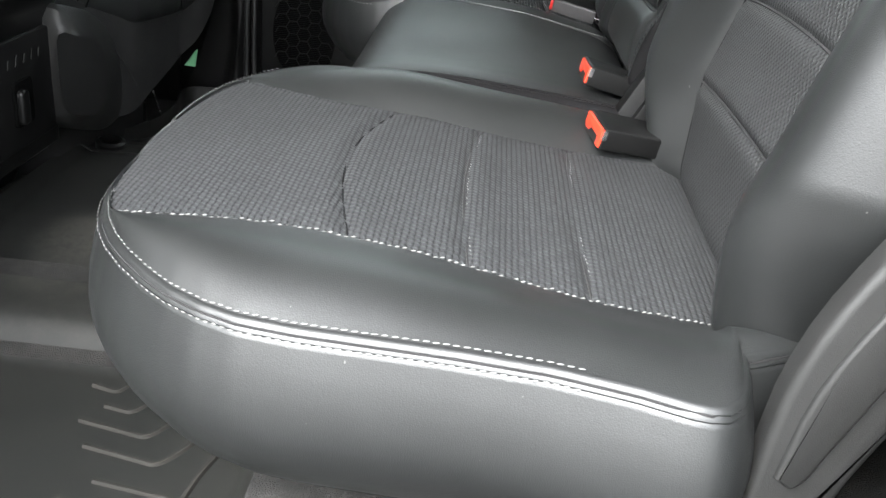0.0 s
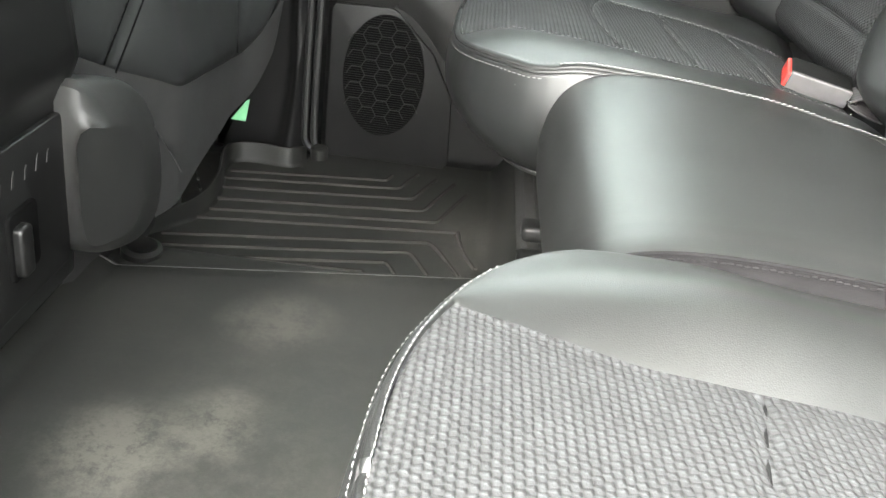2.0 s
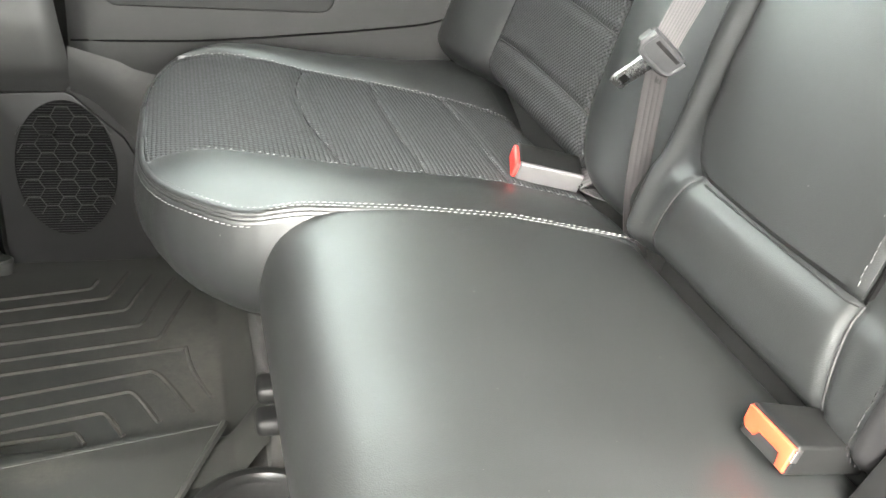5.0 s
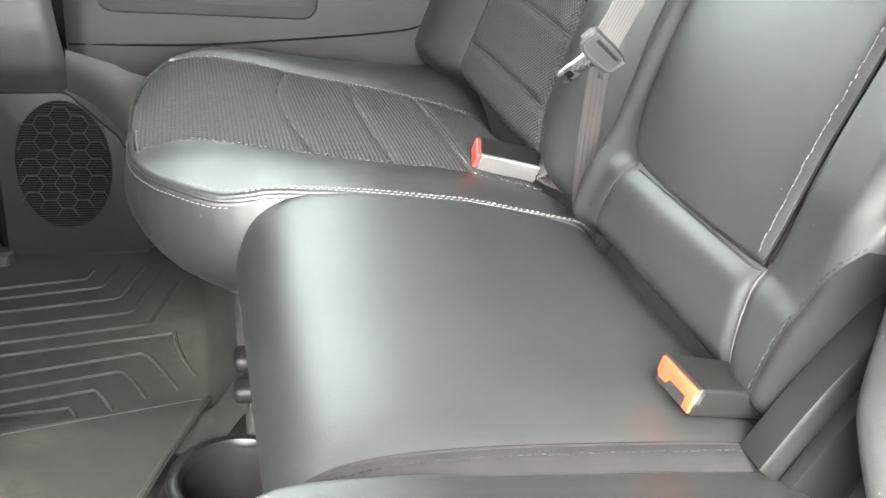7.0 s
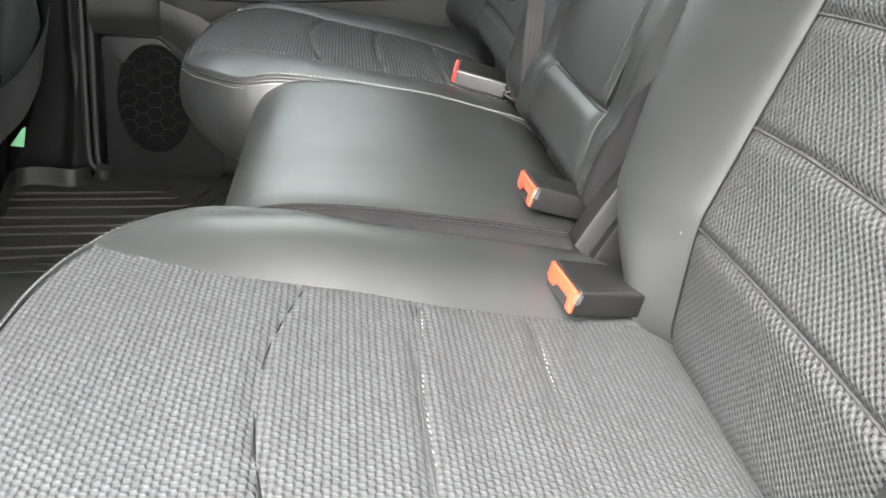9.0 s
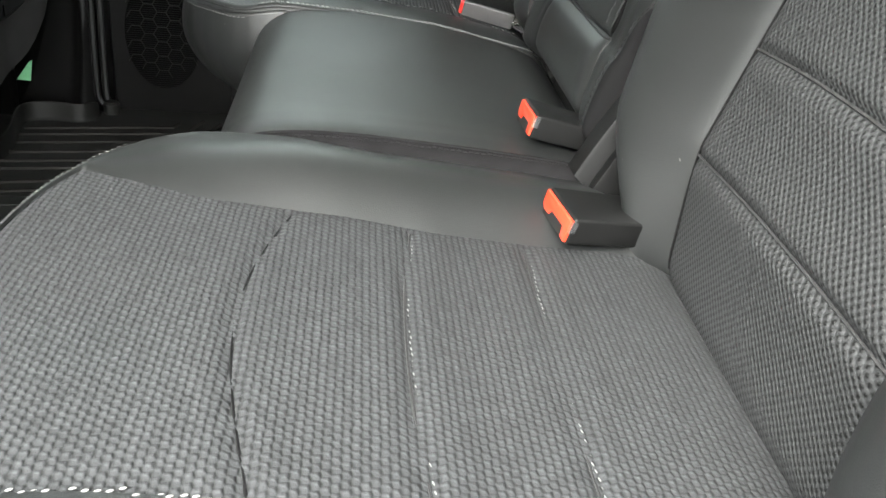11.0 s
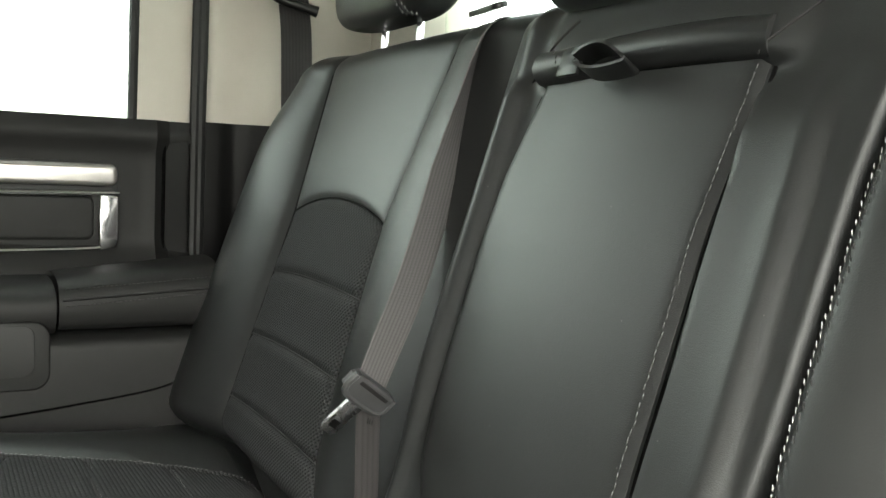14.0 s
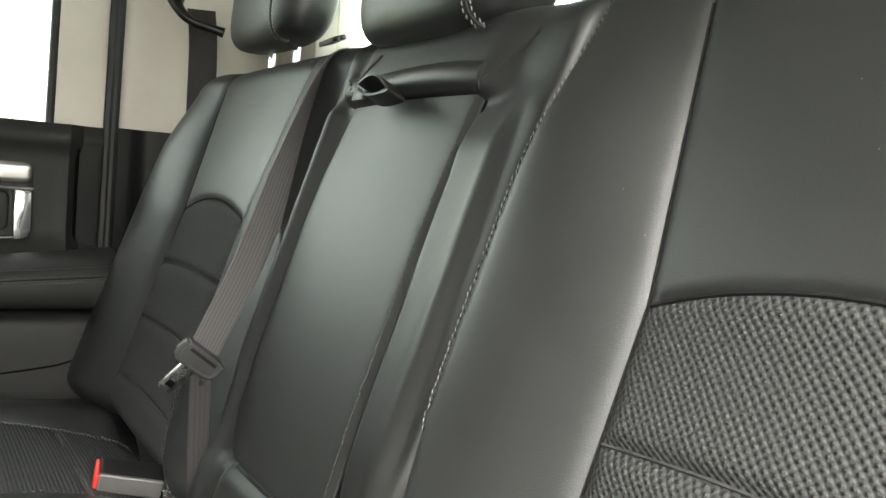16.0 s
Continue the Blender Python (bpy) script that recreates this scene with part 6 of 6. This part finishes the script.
part("marking", merge([slab(rrect(y - 0.0045, 0.222, y + 0.0045, 0.234, 0.002), (-0.3918, 0, 0), (0, 1, 0), (0, 0, 1), (1, 0, 0), 0.0006, 0.0002) for y in (0.003,)]), WHITE, plate, "white marking on the flap")
part("marking", merge([slab([(y - 0.003, 0.284), (y + 0.0005, 0.285), (y + 0.003, 0.296 + 0.003 * (k % 2)), (y - 0.0005, 0.294)], (-0.3960, 0, 0), (0, 1, 0), (0, 0, 1), (1, 0, 0), 0.0006, 0.0001) for k, y in enumerate((-0.035, -0.012, 0.012, 0.034, 0.056))]), GREYPLASTIC, plate, "pale unreadable marking bars")

fs_ = thing("front_seat", (-0.45, 0.40, 0.0), "black leather front seat seen from behind, with plastic hinge cover", "car seat")
def seat_rear(y, z):
    return eased(y, [0.02, 0.05, 0.145, 0.215, 0.325, 0.345, 0.45, 0.573, 0.62, 0.66, 0.70], [-0.45, -0.43, -0.400, -0.380, -0.345, -0.343, -0.346, -0.338, -0.312, -0.292, -0.290], 0.012) - 0.20 * max(0.0, min(z, 0.45) - 0.27)


def seat_low(y):
    return eased(y, [0.02, 0.05, 0.145, 0.215, 0.325, 0.45, 0.573, 0.62, 0.66, 0.70], [0.41, 0.395, 0.355, 0.322, 0.278, 0.266, 0.258, 0.285, 0.33, 0.38], 0.02)


def seam_y(z):
    return 0.196 + 1.0 * (z - 0.33)


ysb = np.r_[np.linspace(0.025, 0.12, 10), np.linspace(0.123, 0.36, 80), np.linspace(0.37, 0.56, 22), np.linspace(0.565, 0.70, 24)]
bk = []
for s in np.linspace(0, 1, 40) ** 1.5:
    row = []
    for y in ysb:
        z = seat_low(y) + (1.0 - seat_low(y)) * s
        side_ = 0.06 * max(0.0, (y - 0.655) / 0.045) ** 2.2
        fold = 0.006 * lump(y, seam_y(z) + 0.013, 0.011) * (z < 0.6) + 0.006 * lump(y, 0.545 + 0.5 * (z - 0.27), 0.008)
        row.append((seat_rear(y, z) - side_ - fold - 0.020 * math.exp(-(z - seat_low(y)) / 0.009), y, z))
    bk.append(row)
part("backrest", grid(bk, True), LEATHER, fs_)
part("backrest_side", grid([[(r[-1][0] - 0.16 * t, r[-1][1] + 0.012 * math.sin(3 * t), r[-1][2]) for t in np.linspace(0, 1, 6)] for r in bk], True), LEATHER, fs_)
part("backrest_front", box_shape(-0.58, -0.49, 0.06, 0.62, 0.40, 1.0, 0.03), LEATHER, fs_)
for dy in (0.0, 0.026):
    part("seam", tube([(seat_rear(seam_y(z) + dy, z) - 0.0014, seam_y(z) + dy, z) for z in np.linspace(seat_low(0.20 + dy) + 0.008, 0.46, 24)], 0.0012, 5), GRILLEGAPBLACK, fs_)
part("seam", tube([(seat_rear(0.545, z) - 0.0052, 0.545 + 0.5 * (z - 0.27), z) for z in np.linspace(0.272, 0.36, 12)], 0.0012, 5), GRILLEGAPBLACK, fs_)
felt = []
for y in np.linspace(0.105, 0.70, 44):
    zt = seat_low(y) + 0.008
    zb = eased(y, [0.10, 0.30, 0.36, 0.45, 0.56, 0.62, 0.66, 0.70], [0.150, 0.122, 0.122, 0.135, 0.160, 0.195, 0.25, 0.32], 0.02)
    felt.append([(seat_rear(y, 0.27) - 0.014 - 0.012 * t, y, zt + (zb - zt) * t) for t in np.linspace(0, 1, 12)])
part("side_skirt", grid(felt, True), FELT, fs_, "dark felt seat skirt")
part("skirt_seam", tube([(seat_rear(0.24 + 0.1 * t, 0.27) - 0.0125 - 0.006 * t, 0.24 + 0.10 * t, 0.300 - 0.13 * t) for t in np.linspace(0, 1, 12)], 0.0010, 5), NYLON, fs_)


def closed_line(pts, k):
    """k even points round a smoothed closed outline."""
    p = np.asarray(pts, float)
    for _ in range(2):
        n = np.roll(p, -1, 0)
        p = np.stack([0.75 * p + 0.25 * n, 0.25 * p + 0.75 * n], 1).reshape(-1, 2)
    a = np.arctan2(p[:, 1] - 0.245, p[:, 0] - 0.150)
    o = np.argsort(a)
    r = np.hypot(p[:, 1] - 0.245, p[:, 0] - 0.150)[o]
    ang = np.linspace(-math.pi, math.pi, k, endpoint=False)
    rr = np.interp(ang, a[o], r, period=2 * math.pi)
    return np.stack([0.150 + rr * np.cos(ang), 0.245 + rr * np.sin(ang)], 1)


rim_ = closed_line([(0.090, 0.355), (0.10, 0.352), (0.16, 0.337), (0.214, 0.322), (0.27, 0.290), (0.310, 0.257), (0.338, 0.215), (0.349, 0.177), (0.338, 0.140), (0.314, 0.118), (0.27, 0.112), (0.233, 0.116), (0.16, 0.140), (0.104, 0.165), (0.090, 0.20), (0.090, 0.28)], 72)
face_ = closed_line([(0.035, 0.327), (0.10, 0.307), (0.163, 0.288), (0.185, 0.270), (0.197, 0.248), (0.200, 0.220), (0.193, 0.191), (0.175, 0.178), (0.153, 0.172), (0.10, 0.185), (0.049, 0.205), (0.037, 0.230), (0.035, 0.280)], 72)
rings = []
for t, x in ((0.0, -0.455), (0.0, -0.392), (0.02, -0.386), (0.07, -0.381), (0.16, -0.3775), (0.5, -0.3680), (0.84, -0.3590), (0.94, -0.3572), (1.0, -0.3566), (1.08, -0.3564)):
    q = rim_ + (face_ - rim_) * t
    rings.append(np.stack([np.full(72, x), q[:, 0], q[:, 1]], 1))
for k_ in (0.7, 0.4, 0.1):
    q = (0.150, 0.245) + (rings[9][:, 1:] - (0.150, 0.245)) * k_
    rings.append(np.stack([np.full(72, -0.3566 + 0.001 * (1 - k_)), q[:, 0], q[:, 1]], 1))
v_, f_ = grid(np.array(rings), wrap=True)
f_.append(tuple(len(v_) - 72 + k for k in range(72)))
part("hinge_cover", (v_, f_), GREYPLASTIC, fs_, "matt black hinge cover")
part("base", box_shape(-0.95, -0.44, 0.16, 0.60, 0.0, 0.28, 0.03), FELT, fs_)
part("bracket", lathe([(0.026, 0), (0.026, 0.012), (0.020, 0.016), (0.012, 0.010), (0.0, 0.010)], (-0.405, 0.312, 0.058), (0.1, -0.1, 1), 20), GLOSSPLASTIC, fs_)
top("seat_label", slab([(-0.394, 0.118), (-0.370, 0.117), (-0.364, 0.155), (-0.370, 0.152)], (0, 0.702, 0), (1, 0, 0), (0, 0, 1), (0, -1, 0), 0.0008, 0.0002), GREEN, "small green label hanging under the front seat", "label")
top("seat_cable", tube(rounded([(-0.440, 0.632, 0.075), (-0.437, 0.640, 0.055), (-0.430, 0.642, 0.028), (-0.424, 0.641, 0.004)], 2), 0.0019, 8), STEEL, "short pale cable under the front seat", "cable")
top("seat_rail", box_shape(-0.75, -0.455, 0.60, 0.64, -0.03, 0.05, 0.008), GLOSSPLASTIC, "black seat rail on the floor", "seat rail")

# ---- outdoors ----
gx = np.linspace(-1, 1, 41)
gx = np.sign(gx) * np.abs(gx) ** 3 * 900
top("ground", grid([[(x, y, -0.78) for x in gx] for y in gx], True), CONCRETE, "grey worn concrete car park", "ground", kind="structure")
top("verge", box_shape(-160, 160, 18, 150, -0.80, -0.72, 0.02), GRASS, "mown green verge beside the car park", "grass", kind="structure")
top("verge", box_shape(20, 150, -160, 17.9, -0.80, -0.72, 0.02), GRASS, "mown green verge behind the truck", "grass", kind="structure")


def tree(x, y, h, seed):
    rng = np.random.default_rng(seed)
    tr_ = thing("tree", (x, y, -0.75), "leafy young tree at the edge of the verge", "tree", "roadside trees")
    limbs = [tube([(x, y, -0.75), (x + 0.1, y, h * 0.4), (x, y + 0.1, h * 0.85)], [h * 0.03, h * 0.022, h * 0.008], 8)]
    tips = [(x, y + 0.1, h * 0.85)]
    for k in range(9):
        a, z0, l = rng.uniform(0, 6.28), rng.uniform(0.3, 0.7) * h, rng.uniform(0.2, 0.38) * h
        e = (x + l * math.cos(a), y + l * math.sin(a), z0 + l * rng.uniform(0.3, 0.8))
        limbs.append(tube([(x, y, z0), ((x + e[0]) / 2, (y + e[1]) / 2, z0 + (e[2] - z0) * 0.4), e], [h * 0.012, h * 0.008, h * 0.003], 6))
        tips.append(e)
    part("trunk", merge(limbs), BARK, tr_)
    vs, fs = [], []
    for k in range(1500):
        t = tips[rng.integers(len(tips))]
        c = np.array(t) + rng.normal(0, 0.11 * h, 3) * (1, 1, 0.8)
        a, b = unit(rng.normal(0, 1, 3)), unit(rng.normal(0, 1, 3))
        s = rng.uniform(0.14, 0.30)
        n = len(vs)
        vs += [c - a * s, c + b * s * 0.6, c + a * s, c - b * s * 0.6]
        fs.append((n, n + 1, n + 2, n + 3))
    part("crown", (np.array(vs), fs), LEAF, tr_, smooth=False)


for i, (x, y, h) in enumerate([(-9, 42, 4.2), (-3.5, 46, 5.0), (3, 44, 4.0), (9, 45, 4.8), (16, 43, 4.4), (23, 40, 5.0), (30, 34, 4.6), (36, 26, 5.0), (40, 16, 4.6), (44, 5, 5.0), (42, -4, 4.5), (44, -13, 5.0)]):
    tree(2.1 * x, 2.1 * y, h, i)
for i, (x, y, h) in enumerate([(3.6, 93, 3.4), (6.2, 95, 3.7), (8.4, 92, 3.2), (10.4, 96, 4.1), (12.6, 93, 4.4)]):
    tree(x, y, h, 40 + i)


def parked_car(x, y, turn, tall, label):
    car = thing("parked_car", (x, y, -0.78), label, "car", "parked cars")
    m = Matrix.Translation((x, y, -0.78)) @ Matrix.Rotation(turn, 4, 'Z') @ Matrix.Scale(tall, 4, (0, 0, 1))
    tf = lambda v: np.array([(m @ Vector(p))[:] for p in v])
    side = rounded([(-2.2, 0.35), (-2.2, 0.75), (-1.9, 0.95), (-1.1, 1.0), (-0.55, 1.42), (0.7, 1.45), (1.35, 1.02), (2.15, 0.92), (2.2, 0.6), (2.2, 0.35)], 2)
    P = [[(sx, w * (0.90 - 0.13 * max(0, (sz - 0.95) / 0.5)), sz) for w in np.linspace(-1, 1, 9)] for sx, sz in side]
    v, f = grid(np.array(P), True)
    n = len(side)
    f.append(tuple(i * 9 for i in range(n)))
    f.append(tuple(i * 9 + 8 for i in range(n))[::-1])
    body = part("body", (tf(v), f), CARPAINT, car)
    for sgn in (-1, 1):
        for gl in ([(-0.95, 1.04), (-0.55, 1.36), (0.02, 1.38), (0.02, 1.04)], [(0.08, 1.04), (0.08, 1.38), (0.66, 1.38), (1.12, 1.04)]):
            part("side_window", (tf([(a, sgn * (0.905 - 0.13 * (b - 0.95) / 0.5), b) for a, b in gl]), [(0, 1, 2, 3)]), DARKGLASS, car)
        for wx in (-1.35, 1.35):
            w = part("wheel", (tf(lathe([(0.0, 0.1), (0.22, 0.1), (0.32, 0.08), (0.33, -0.1)], (wx, sgn * 0.82, 0.33), (0, sgn, 0), 24)[0]), lathe([(0.0, 0.1), (0.22, 0.1), (0.32, 0.08), (0.33, -0.1)], (wx, sgn * 0.82, 0.33), (0, sgn, 0), 24)[1]), TYRE, car)
    for ww, sx in (((-1.08, 1.02, -0.60, 1.38), 1), ((0.74, 1.40, 1.30, 1.05), 1)):
        part("windscreen", (tf([(ww[0], -0.8, ww[1] + 0.01), (ww[0], 0.8, ww[1] + 0.01), (ww[2], 0.74, ww[3] + 0.03), (ww[2], -0.74, ww[3] + 0.03)]), [(0, 1, 2, 3)]), DARKGLASS, car)


parked_car(2.05, 9.4, radians(2), 1.33, "tall white parked car beyond the side window")
parked_car(7.2, 13.0, radians(12), 1.0, "white parked saloon at the verge")
parked_car(1.6, 60.0, radians(4), 1.4, "white parked van on the grass before the trees")
parked_car(6.6, 61.5, radians(-3), 1.4, "white parked van on the grass before the trees")
